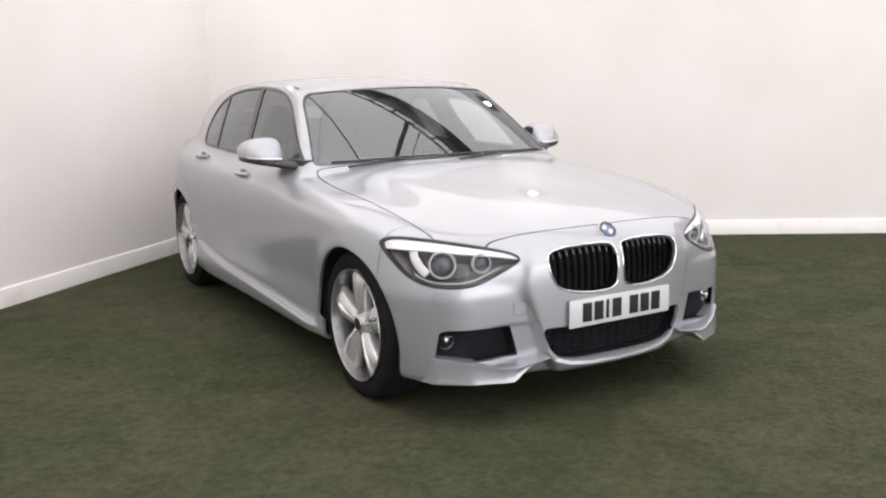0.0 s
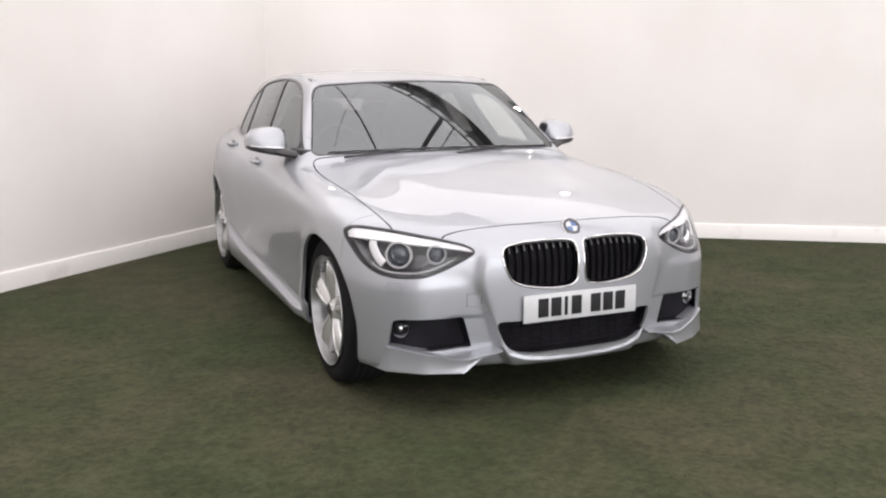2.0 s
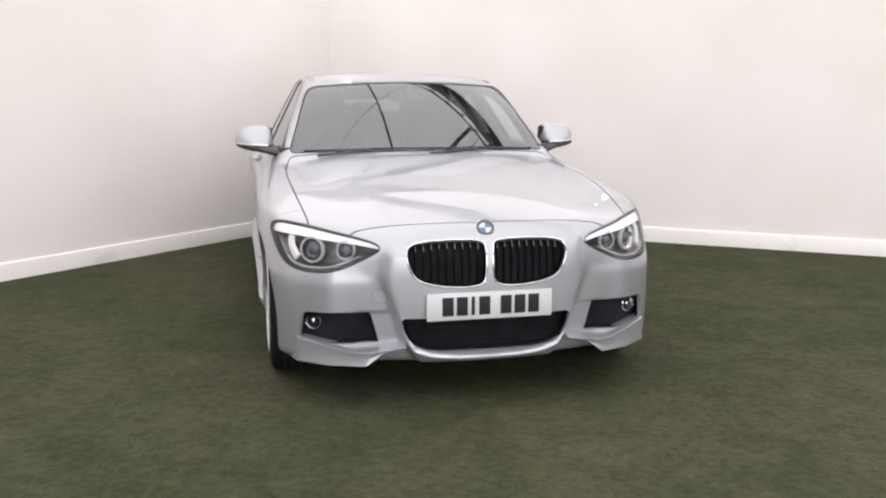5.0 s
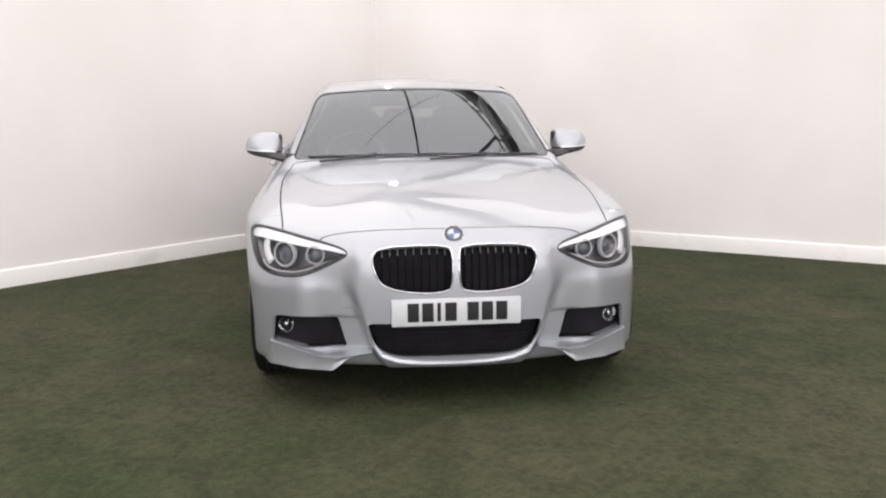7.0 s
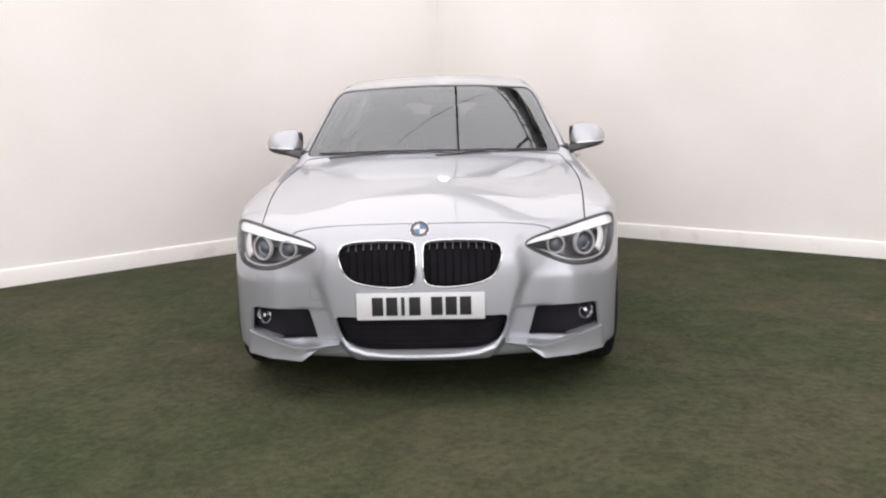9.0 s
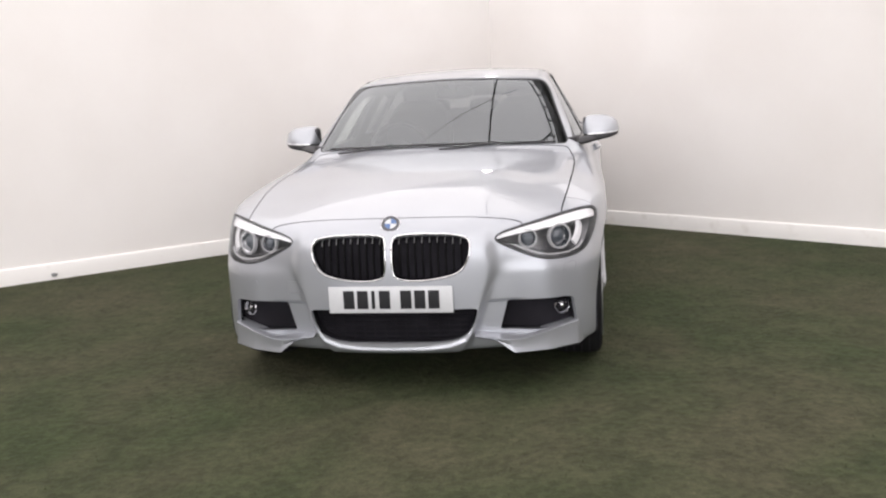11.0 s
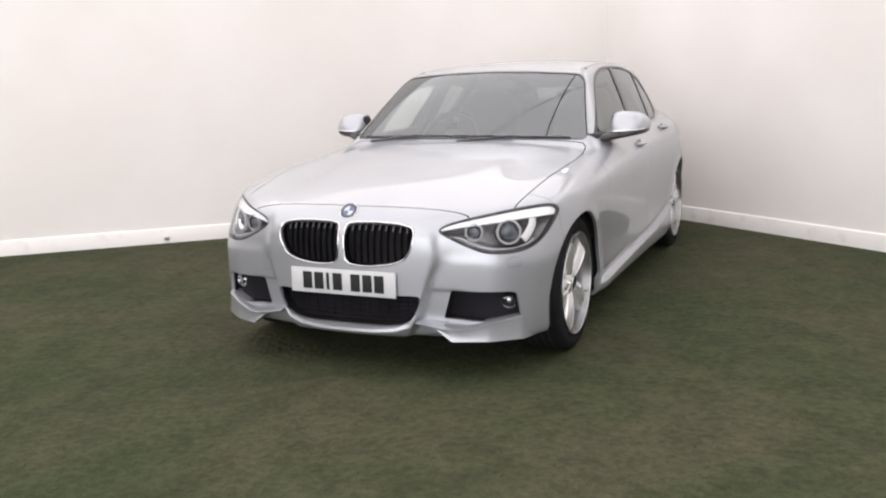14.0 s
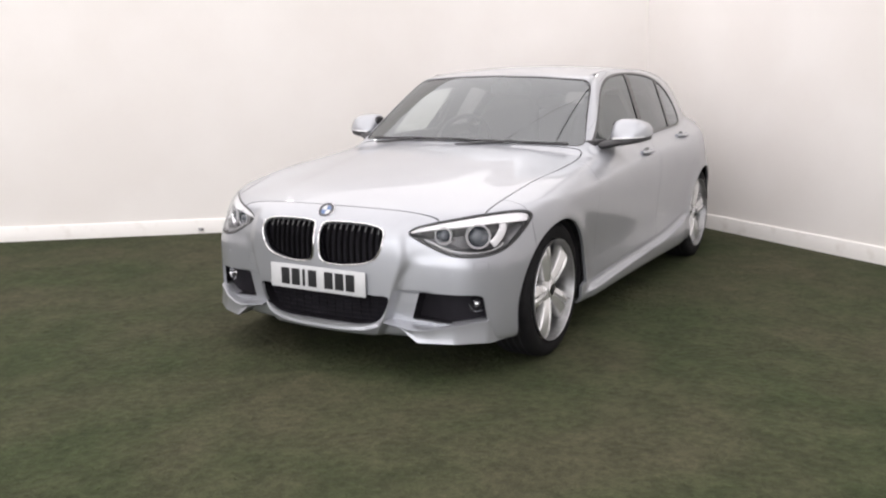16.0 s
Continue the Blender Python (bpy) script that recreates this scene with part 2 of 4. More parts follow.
def skirting(d):
    """Skirting board with a rounded top edge, butted to the wall face."""
    n = Vector((-d.y, d.x))
    if n.dot(INWARD) < 0:
        n = -n
    prof = [(0.0, FLOOR), (0.018, FLOOR), (0.018, FLOOR + 0.110), (0.015, FLOOR + 0.117), (0.009, FLOOR + 0.121), (0.0, FLOOR + 0.121)]
    bm = bmesh.new()
    rings = []
    for s in (0.012, 12.9):
        base = CORNER + d * s
        rings.append([bm.verts.new((*(base + n * o), z)) for o, z in prof])
    for i in range(len(prof)):
        j = (i + 1) % len(prof)
        bm.faces.new((rings[0][i], rings[0][j], rings[1][j], rings[1][i]))
    bm.faces.new(rings[0][::-1])
    bm.faces.new(rings[1])
    return bm


tagged(part("baseboard_left", skirting(LEFT_DIR), SKIRT), "white glossy skirting board along the wall foot", "skirting board", kind="structure")
tagged(part("baseboard_right", skirting(RIGHT_DIR), SKIRT), "white glossy skirting board along the wall foot", "skirting board", kind="structure")


# the hall beyond: added unseen outer walls, roof of pale sheets on a dark steel beam
# four walls never in view, added to enclose and return the light
tagged(part("wall_back", box(0, -10.1, 2.6, 26, 0.2, 5.2), WHITE, smooth=False), "unseen white wall added to close in the hall light", "wall", kind="structure")
tagged(part("wall_front", box(0, 10.1, 2.6, 26, 0.2, 5.2), WHITE, smooth=False), "unseen white wall added to close in the hall light", "wall", kind="structure")
tagged(part("wall_side_a", box(-13.1, 0, 2.6, 0.2, 20.0, 5.2), WHITE, smooth=False), "unseen white wall added to close in the hall light", "wall", kind="structure")
tagged(part("wall_side_b", box(13.1, 0, 2.6, 0.2, 20.0, 5.2), WHITE, smooth=False), "unseen white wall added to close in the hall light", "wall", kind="structure")
tagged(part("ceiling", slab([(-13.2, -10.2), (13.2, -10.2), (13.2, 10.2), (-13.2, 10.2)], 5.2, 5.3), CEIL, smooth=False), "pale sheeted hall roof", "ceiling", kind="structure")


def roof_beam(a, b, z):
    """A dark steel beam with a rung cable tray hung along its flank."""
    a, b = Vector(a), Vector(b)
    d = (b - a).normalized()
    n = Vector((d.y, -d.x))
    if n.x > 0:
        n = -n
    th = empty("roof_beam", Matrix.Identity(4), "dark steel roof beam with a cable tray along it", "roof beam")

    def bar(name, p, q, w):
        return part(name, tube_line((p.x, p.y, z), (q.x, q.y, z), w), STEEL, th)

    bar("girder", a, b, 0.25)
    tray = part("tray_rail", tube_line((*(a + n * 0.19), z), (*(b + n * 0.19), z), 0.032), STEEL, th, "slim dark cable tray rail")
    part("tray_rail", tube_line((*(a + n * 0.33), z), (*(b + n * 0.33), z), 0.034), STEEL, th)
    for k in range(int((b - a).length / 0.50)):
        p = a + d * (0.50 * k + 0.1)
        part("tray_rung", tube_line((*(p + n * 0.206), z), (*(p + n * 0.313), z), 0.05), STEEL, tray)
    return th


def tube_line(a, b, w):
    """A square bar from a to b."""
    a, b = Vector(a), Vector(b)
    bm = bmesh.new()
    m = look(a, b)
    L = (b - a).length
    vs = [bm.verts.new(m @ Vector((x * w / 2, y * w / 2, -zz))) for zz in (0, L) for x, y in ((-1, -1), (1, -1), (1, 1), (-1, 1))]
    for i in range(4):
        j = (i + 1) % 4
        bm.faces.new((vs[i], vs[j], vs[4 + j], vs[4 + i]))
    bm.faces.new(vs[3::-1])
    bm.faces.new(vs[4:])
    return bm


stop = part("door_stop", box(0, 0, 0, 0.034, 0.030, 0.024, 0.005), STEEL)
stop.matrix_world = Matrix.Translation((*(CORNER + LEFT_DIR * 4.00 + Vector((0.0165, -0.0205))), 0.068))
tagged(stop, "small dark stop at the foot of the skirting", "door stop")

girder = roof_beam((-0.97, 9.99), (7.24, -9.99), 4.3)
part("brace", tube_line((1.58, 2.92, 4.28), (-5.61, -9.95, 4.28), 0.07), STEEL, girder)
part("tie_rod", tube_line((1.72, 2.66, 4.29), (-5.10, -9.95, 4.29), 0.016), STEEL, girder)
pipe = part("overhead_pipe", tube_line((0.72, 4.42, 4.29), (-8.80, -9.95, 4.29), 0.014), PIPEGREY)
tagged(pipe, "thin pale pipe run under the hall roof", "pipe")
cable = part("overhead_cable", tube_line((-0.02, 9.99, 4.34), (0.58, -9.99, 4.34), 0.030), STEEL)
tagged(cable, "thin dark overhead cable run", "cable")


def floodlight(x, y, z, tx, ty):
    """A small wall-mounted floodlight: dark case, bracket and bright front."""
    m = look((x, y, z), (tx, ty, 0.9))
    th = empty("floodlight", m, "small black floodlight on a bracket above the wall", "floodlight", "floodlights")
    for nm, bmx_, mat in (("case", box(0, 0, 0.05, 0.30, 0.20, 0.08, 0.012), STEEL), ("bezel", box(0, 0, 0.004, 0.31, 0.21, 0.02, 0.006), STEEL), ("bracket", box(0, 0, 0.13, 0.24, 0.03, 0.10, 0.006), STEEL), ("lamp_face", revolve([(0.0, -0.014), (0.036, -0.012), (0.050, -0.006)], 32), GLOW)):
        ob = part(nm, bmx_, mat, th)
    return th


GLOW = bpy.data.materials.new("lamp_glow")
GLOW.use_nodes = True
GLOW.node_tree.nodes["Principled BSDF"].inputs["Emission Color"].default_value = (1, 0.97, 0.93, 1)
GLOW.node_tree.nodes["Principled BSDF"].inputs["Emission Strength"].default_value = 75.0
floodlight(-0.047, 4.85, 2.56, 0, 1.5)
floodlight(2.22, 3.36, 2.36, 0, 1.5)
floodlight(-2.88, 2.45, 2.64, 0, 1.5)
LAMP_TINT = (1.0, 0.943, 0.945)
area_lamp("roof_light_sheets", (0, 0.0, 5.15), (0, 0.0, 0), 17.0, 18, 1780, LAMP_TINT)
# broad unseen fill, added ahead of the nose to brighten bumper and walls
area_lamp("unseen_front_fill", (1.5, -9.9, 2.1), (1.5, 0.0, 2.1), 14, 4.0, 570, (0.97, 0.965, 1.0))


# ---- car body: smooth surfaces of hood, sides, nose and cabin blended into one skin ----
def spline(xs, ys):
    """Natural cubic spline through a few design stations, straight beyond its ends."""
    xs, ys = np.array(xs, float), np.array(ys, float)
    n, h = len(xs), np.diff(xs)
    A, r = np.eye(n), np.zeros(n)
    for i in range(1, n - 1):
        A[i, i - 1], A[i, i], A[i, i + 1] = h[i - 1], 2 * (h[i - 1] + h[i]), h[i]
        r[i] = 6 * ((ys[i + 1] - ys[i]) / h[i] - (ys[i] - ys[i - 1]) / h[i - 1])
    m = np.linalg.solve(A, r)

    def f(x):
        x = np.asarray(x, float)
        i = np.clip(np.searchsorted(xs, x) - 1, 0, n - 2)
        c = np.clip(x, xs[0], xs[-1])
        a, b, hh = xs[i + 1] - c, c - xs[i], h[i]
        v = (m[i] * a**3 + m[i + 1] * b**3) / (6 * hh) + (ys[i] / hh - m[i] * hh / 6) * a + (ys[i + 1] / hh - m[i + 1] * hh / 6) * b
        s0 = (ys[1] - ys[0]) / h[0] - h[0] * (2 * m[0] + m[1]) / 6
        s1 = (ys[-1] - ys[-2]) / h[-1] + h[-1] * (m[-2] + 2 * m[-1]) / 6
        return v + np.where(x < xs[0], (x - xs[0]) * s0, 0) + np.where(x > xs[-1], (x - xs[-1]) * s1, 0)

    return f


def smax(a, b, k):
    h = np.maximum(k - np.abs(a - b), 0) / k
    return np.maximum(a, b) + h * h * k / 4


def smin(a, b, k):
    return -smax(-a, -b, k)


def bell(t):
    return np.exp(-t * t)


def step(t):
    return 0.5 + 0.5 * np.tanh(t)


# stations along the car (y), heights (z), half widths (x)
HOOD_Z = spline([0.05, 0.16, 0.35, 0.65, 1.0, 1.3, 1.6, 2.5, 3.5, 4.3], [0.735, 0.768, 0.815, 0.868, 0.918, 0.957, 0.985, 1.0, 1.03, 1.03])
HALF_W = spline([0.0, 0.4, 0.77, 1.2, 1.8, 2.6, 3.4, 3.9, 4.32], [0.865, 0.884, 0.888, 0.876, 0.870, 0.874, 0.866, 0.790, 0.63])
SIDE_Z = spline([0.10, 0.20, 0.30, 0.42, 0.55, 0.68, 0.78, 0.88, 0.98, 1.10], [-0.075, -0.035, -0.022, -0.027, -0.019, -0.005, 0.0, -0.016, -0.060, -0.15])
NOSE_X = spline([0.0, 0.2, 0.4, 0.55, 0.68, 0.76, 0.82, 0.87, 0.93], [0.0, 0.010, 0.045, 0.085, 0.145, 0.21, 0.30, 0.46, 0.80])
NOSE_Z = spline([0.10, 0.20, 0.30, 0.42, 0.52, 0.62, 0.70, 0.76, 0.84], [0.10, 0.055, 0.038, 0.033, 0.032, 0.035, 0.052, 0.087, 0.17])
ROOF_Z = spline([1.2, 1.6, 1.9, 2.3, 2.8, 3.3, 3.7, 4.05, 4.3], [1.16, 1.272, 1.338, 1.380, 1.386, 1.360, 1.310, 1.23, 1.15])
CABIN_W = spline([1.0, 1.5, 2.0, 2.6, 3.2, 3.7, 4.2], [0.715, 0.750, 0.768, 0.768, 0.735, 0.655, 0.53])
RIDGE_X = spline([0.20, 0.25, 0.31, 0.41, 0.49, 0.56, 0.64, 0.72], [0.27, 0.312, 0.342, 0.370, 0.400, 0.420, 0.412, 0.402])
LIP = ((0.0, 0.222), (0.135, 0.225), (0.235, 0.236), (0.305, 0.260), (0.342, 0.310), (0.368, 0.40), (0.412, 0.49))
TAIL_Z = spline([0.1, 0.4, 0.7, 0.95, 1.1, 1.3], [4.14, 4.25, 4.25, 4.18, 4.08, 3.95])


def lip_dist(x, z):
    """Distance in the front view to the lower lip line."""
    best = 1.0
    for (ax, az), (bx, bz) in zip(LIP, LIP[1:]):
        ex, ez = bx - ax, bz - az
        t = np.clip(((x - ax) * ex + (z - az) * ez) / (ex * ex + ez * ez), 0, 1)
        best = np.minimum(best, np.hypot(x - ax - t * ex, z - az - t * ez))
    return best


def body_field(x, y, z):
    """Below zero inside the car's skin."""
    x = np.abs(x)
    hood = HOOD_Z(y) - 0.10 * x * x - 0.06 * np.maximum(x - 0.45, 0) ** 2 + 0.024 * bell((x - 0.75) / 0.14) * bell((y - 0.72) / 0.36)
    hood = hood + 0.0045 * step((0.36 + 0.10 * y - x) / 0.05) * step((y - 0.25) / 0.1)
    nose = NOSE_X(x) + NOSE_Z(z) - 0.02 + 0.05 * step((z - 0.62) / 0.06) * step((x - 0.66) / 0.08)
    # raised centre section with a crisp edge, a shoulder under the headlights and a beaded lower lip
    ridge = RIDGE_X(z)
    high = step((z - 0.53) / 0.035)
    nose = nose + 0.022 * step((x - ridge) / (0.009 + 0.013 * high)) * step((0.725 - z) / 0.025) * step((0.60 - x) / 0.05)
    nose = nose + 0.007 * step((z - 0.562) / 0.022) * step((x - 0.47) / 0.035)
    nose = nose + 0.013 * step((0.422 - z) / 0.004) * step((x - ridge - 0.004) / 0.008) * step((0.52 - x) / 0.02)
    nose = nose - 0.007 * bell(lip_dist(x, z) / 0.012) * step((0.462 - z) / 0.03)
    arch = bell((np.hypot(y - 0.715, z - 0.316) - 0.37) / 0.05) + bell((np.hypot(y - 3.40, z - 0.316) - 0.37) / 0.05)
    line = 0.80 + 0.062 * (y - 1.0)
    crease = 0.011 * step((line - z) / 0.012) * step((y - 0.9) / 0.15) - 0.015 * bell((z - line - 0.045) / 0.05) * step((y - 1.1) / 0.2)
    sill = 0.266 + 0.042 * (y - 1.25) + 0.10 * np.maximum(y - 2.40, 0) ** 1.4
    skirt = (0.030 * step((sill - z) / 0.004) - 0.006 * bell((z - sill - 0.018) / 0.014)) * step((y - 1.13) / 0.05) * step((2.95 - y) / 0.1)
    side = HALF_W(y) + SIDE_Z(z) + 0.008 * arch + crease + skirt - 0.006 - 0.075 * step((z - 0.70) / 0.07) * step((y - 3.62) / 0.22)
    low = smax(z - hood, nose - y, 0.09)
    low = smax(low, x - side, 0.07)
    low = smax(low, y - TAIL_Z(z), 0.2)
    low = smax(low, 0.207 - z, 0.03)
    screen = (z - 0.958) - 0.70 * (y - 0.35 * x * x - 1.273) + 0.10 * (y - 1.65) ** 2
    roof = ROOF_Z(y) - 0.10 * x * x
    flank = CABIN_W(y) - 0.50 * (z - 0.95) - 0.10 * (z - 0.95) ** 2
    cab = smax((z - roof) * 0.97, screen * 0.82, 0.03)
    cab = smax(cab, (x - flank) * 0.89, 0.055)
    cab = smax(cab, (y - (4.16 - 0.75 * np.maximum(z - 0.95, 0) ** 1.3)) * 0.85, 0.10)
    return smin(low, smax(cab, 0.80 - z, 0.02), 0.025)


def grad(p):
    e = 1e-4
    g = np.stack([body_field(p[:, 0] + e * (i == 0), p[:, 1] + e * (i == 1), p[:, 2] + e * (i == 2)) - body_field(p[:, 0] - e * (i == 0), p[:, 1] - e * (i == 1), p[:, 2] - e * (i == 2)) for i in range(3)], 1)
    return g / (2 * e)


def normals(p):
    g = grad(p)
    return g / np.maximum(np.linalg.norm(g, axis=1, keepdims=True), 1e-9)


def settle(p, rounds=4):
    """Moves points onto the skin along its normal."""
    for _ in range(rounds):
        g = grad(p)
        p = p - g * (body_field(p[:, 0], p[:, 1], p[:, 2]) / np.maximum((g * g).sum(1), 1e-6))[:, None]
    return p


def skin_mesh(step_size):
    """Surface nets over a grid: vertices and triangles of the skin."""
    ax = [np.arange(lo, hi, step_size) for lo, hi in ((-0.99, 0.99), (-0.12, 4.46), (0.08, 1.50))]
    f = body_field(ax[0][:, None, None], ax[1][None, :, None], ax[2][None, None, :])
    inside = f < 0
    nx, ny, nz = (n - 1 for n in f.shape)
    cnt = sum(inside[i:i + nx, j:j + ny, k:k + nz].astype(np.int8) for i in (0, 1) for j in (0, 1) for k in (0, 1))
    live = (cnt > 0) & (cnt < 8)
    index = np.full(live.shape, -1)
    cells = np.argwhere(live)
    index[live] = np.arange(len(cells))
    pts = np.stack([ax[i][cells[:, i]] + step_size / 2 for i in range(3)], 1)
    pts = settle(pts, 4)
    quads = []
    for a in range(3):
        b, c = (a + 1) % 3, (a + 2) % 3
        lo, hi = [slice(None)] * 3, [slice(None)] * 3
        lo[a], hi[a] = slice(0, -1), slice(1, None)
        e = np.argwhere(inside[tuple(lo)] != inside[tuple(hi)])
        e = e[(e[:, b] > 0) & (e[:, c] > 0) & (e[:, b] < live.shape[b]) & (e[:, c] < live.shape[c])]
        flip = inside[tuple(e.T)]
        ring = []
        for db, dc in ((-1, -1), (0, -1), (0, 0), (-1, 0)):
            q = e.copy()
            q[:, b] += db
            q[:, c] += dc
            ring.append(index[tuple(q.T)])
        ring = np.stack(ring, 1)
        ring[~flip] = ring[~flip][:, ::-1]
        quads.append(ring)
    quads = np.concatenate(quads)
    quads = quads[(quads >= 0).all(1)]
    return pts, np.concatenate([quads[:, [0, 1, 2]], quads[:, [0, 2, 3]]])


def refine(v, t, pick):
    """Quarters the picked triangles and settles the new points on the skin."""
    sel = pick(v[t].mean(1))
    a, rest = t[sel], t[~sel]
    e = np.sort(np.concatenate([a[:, [0, 1]], a[:, [1, 2]], a[:, [2, 0]]]), 1)
    u, inv = np.unique(e, axis=0, return_inverse=True)
    inv = inv.reshape(-1)
    n = len(a)
    mid = settle((v[u[:, 0]] + v[u[:, 1]]) / 2, 3)
    m0, m1, m2 = inv[:n] + len(v), inv[n:2 * n] + len(v), inv[2 * n:] + len(v)
    fine = np.concatenate([np.stack(q, 1) for q in ((a[:, 0], m0, m2), (m0, a[:, 1], m1), (m2, m1, a[:, 2]), (m0, m1, m2))])
    return np.concatenate([v, mid]), np.concatenate([rest, fine])


# ---- cutting panels out of the skin along outlines ----
def chaikin(pts, rounds=2, closed=True):
    p = np.array(pts, float)
    for _ in range(rounds):
        if closed:
            q = np.roll(p, -1, 0)
            p = np.stack([0.75 * p + 0.25 * q, 0.25 * p + 0.75 * q], 1).reshape(-1, p.shape[1])
        else:
            a, b = p[:-1], p[1:]
            p = np.concatenate([p[:1], np.stack([0.75 * a + 0.25 * b, 0.25 * a + 0.75 * b], 1).reshape(-1, p.shape[1]), p[-1:]])
    return p


def fillet(pts, r=0.02, n=5):
    """A closed outline with corners rounded by about r."""
    p = np.array(pts, float)
    out = []
    for i in range(len(p)):
        a, b, c = p[i - 1], p[i], p[(i + 1) % len(p)]
        la, lc = np.linalg.norm(a - b), np.linalg.norm(c - b)
        s0 = b + (a - b) / la * min(r, la * 0.48)
        s1 = b + (c - b) / lc * min(r, lc * 0.48)
        for t in np.linspace(0, 1, n):
            out.append((1 - t) ** 2 * s0 + 2 * t * (1 - t) * b + t * t * s1)
    return np.array(out)


def outline_dist(u, v, poly):
    """Signed distance to a closed outline in a plane, below zero inside."""
    a = np.array(poly, float)
    b = np.roll(a, -1, 0)
    best = np.full(u.shape, 1e9)
    odd = np.zeros(u.shape, bool)
    for (ax, ay), (bx, by) in zip(a, b):
        ex, ey = bx - ax, by - ay
        t = np.clip(((u - ax) * ex + (v - ay) * ey) / (ex * ex + ey * ey + 1e-15), 0, 1)
        best = np.minimum(best, np.hypot(u - ax - t * ex, v - ay - t * ey))
        c = (ay > v) != (by > v)
        odd ^= c & (u < ex * (v - ay) / (ey if ey else 1e-12) + ax)
    return np.where(odd, -best, best)


def compact(v, t):
    used, inv = np.unique(t.reshape(-1), return_inverse=True)
    return v[used], inv.reshape(-1, 3)


def cut(v, t, f):
    """Splits a triangle mesh where f changes sign: (f < 0 part, f >= 0 part)."""
    if not len(t):
        return (v, t), (v, t)
    f = np.where(np.abs(f) < 2e-5, 2e-5, f)
    neg = f < 0
    n = neg[t].sum(1)
    ins, out = t[n == 3], t[n == 0]
    mix = t[(n == 1) | (n == 2)]
    if len(mix):
        lone = np.where((neg[mix].sum(1) == 1)[:, None], neg[mix], ~neg[mix]).argmax(1)
        r = np.arange(len(mix))
        a, b, c = mix[r, lone], mix[r, (lone + 1) % 3], mix[r, (lone + 2) % 3]
        e = np.concatenate([np.stack([a, b], 1), np.stack([a, c], 1)])
        uniq, inv = np.unique(np.sort(e, 1), axis=0, return_inverse=True)
        inv = inv.reshape(-1)
        w = (f[uniq[:, 0]] / (f[uniq[:, 0]] - f[uniq[:, 1]]))[:, None]
        new_v = v[uniq[:, 0]] * (1 - w) + v[uniq[:, 1]] * w
        ab, ac = inv[:len(mix)] + len(v), inv[len(mix):] + len(v)
        v = np.concatenate([v, new_v])
        tip = np.stack([a, ab, ac], 1)
        rest = np.concatenate([np.stack([ab, b, c], 1), np.stack([ab, c, ac], 1)])
        tip_neg = neg[a]
        two = np.concatenate([tip_neg, tip_neg])
        ins = np.concatenate([ins, tip[tip_neg], rest[~two]])
        out = np.concatenate([out, tip[~tip_neg], rest[two]])
    return compact(v, ins), compact(v, out)


def gap_cut(v, t, fun, gap=0.004):
    """Panel inside the outline and panel round it, with a shut line between them."""
    (iv, it), (ov, ot) = cut(v, t, fun(v) + gap / 2)
    _, (ov, ot) = cut(ov, ot, fun(ov) - gap / 2)
    return (iv, it), (ov, ot)


def rim_edges(t):
    e = np.concatenate([t[:, [0, 1]], t[:, [1, 2]], t[:, [2, 0]]])
    s = np.sort(e, 1)
    _, first, cnt = np.unique(s, axis=0, return_index=True, return_counts=True)
    return e[first[cnt == 1]]


def panel(name, piece, mat, parent, label="", lift=0.0, turn_in=0.014, own=None):
    """Links a piece of the skin with the skin's own normals and edges that fold inwards."""
    v, t = piece
    if len(t) == 0:
        return None
    nrm = normals(v)
    p = v + nrm * lift
    nrm = nrm if own is None else own(v)
    faces, vn = [t], [nrm]
    pts = [p]
    if turn_in:
        e = rim_edges(t)
        q = len(p)
        a, b = e[:, 0], e[:, 1]
        m = len(e)
        pts += [p[a], p[b], p[b] - nrm[b] * turn_in, p[a] - nrm[a] * turn_in]
        side = np.cross(p[b] - p[a], nrm[a])
        side /= np.maximum(np.linalg.norm(side, axis=1, keepdims=True), 1e-9)
        vn += [side] * 4
        i = q + np.arange(m)
        faces += [np.stack([i + m, i, i + 3 * m], 1), np.stack([i + m, i + 3 * m, i + 2 * m], 1)]
    pts, faces, vn = np.concatenate(pts), np.concatenate(faces), np.concatenate(vn)
    me = bpy.data.meshes.new(name)
    me.vertices.add(len(pts))
    me.vertices.foreach_set("co", pts.astype(np.float32).reshape(-1))
    me.loops.add(len(faces) * 3)
    me.loops.foreach_set("vertex_index", faces.astype(np.int32).reshape(-1))
    me.polygons.add(len(faces))
    me.polygons.foreach_set("loop_start", np.arange(0, len(faces) * 3, 3, dtype=np.int32))
    me.update(calc_edges=True)
    me.validate()
    me.shade_smooth()
    if len(me.vertices) == len(vn):
        me.normals_split_custom_set_from_vertices(vn.tolist())
    return link_mesh(name, me, mat, parent, label)


def near(v, test, f):
    """f where the test holds, far outside elsewhere."""
    return np.where(test, f, 1.0)


def front_at(x, z):
    """Skin points seen from the front at (x, z)."""
    x, z = np.asarray(x, float), np.asarray(z, float)
    ys = np.linspace(-0.15, 1.2, 271)
    f = body_field(x[:, None], ys[None, :], z[:, None]) < 0
    y = ys[f.argmax(1)] - 0.0025
    return settle(np.stack([x, y, z], 1), 3)


def side_at(y, z, s=1):
    y, z = np.asarray(y, float), np.asarray(z, float)
    xs = np.linspace(1.1, 0.3, 321)
    f = body_field(xs[None, :], y[:, None], z[:, None]) < 0
    p = settle(np.stack([xs[f.argmax(1)], y, z], 1), 3)
    p[:, 0] *= s
    return p


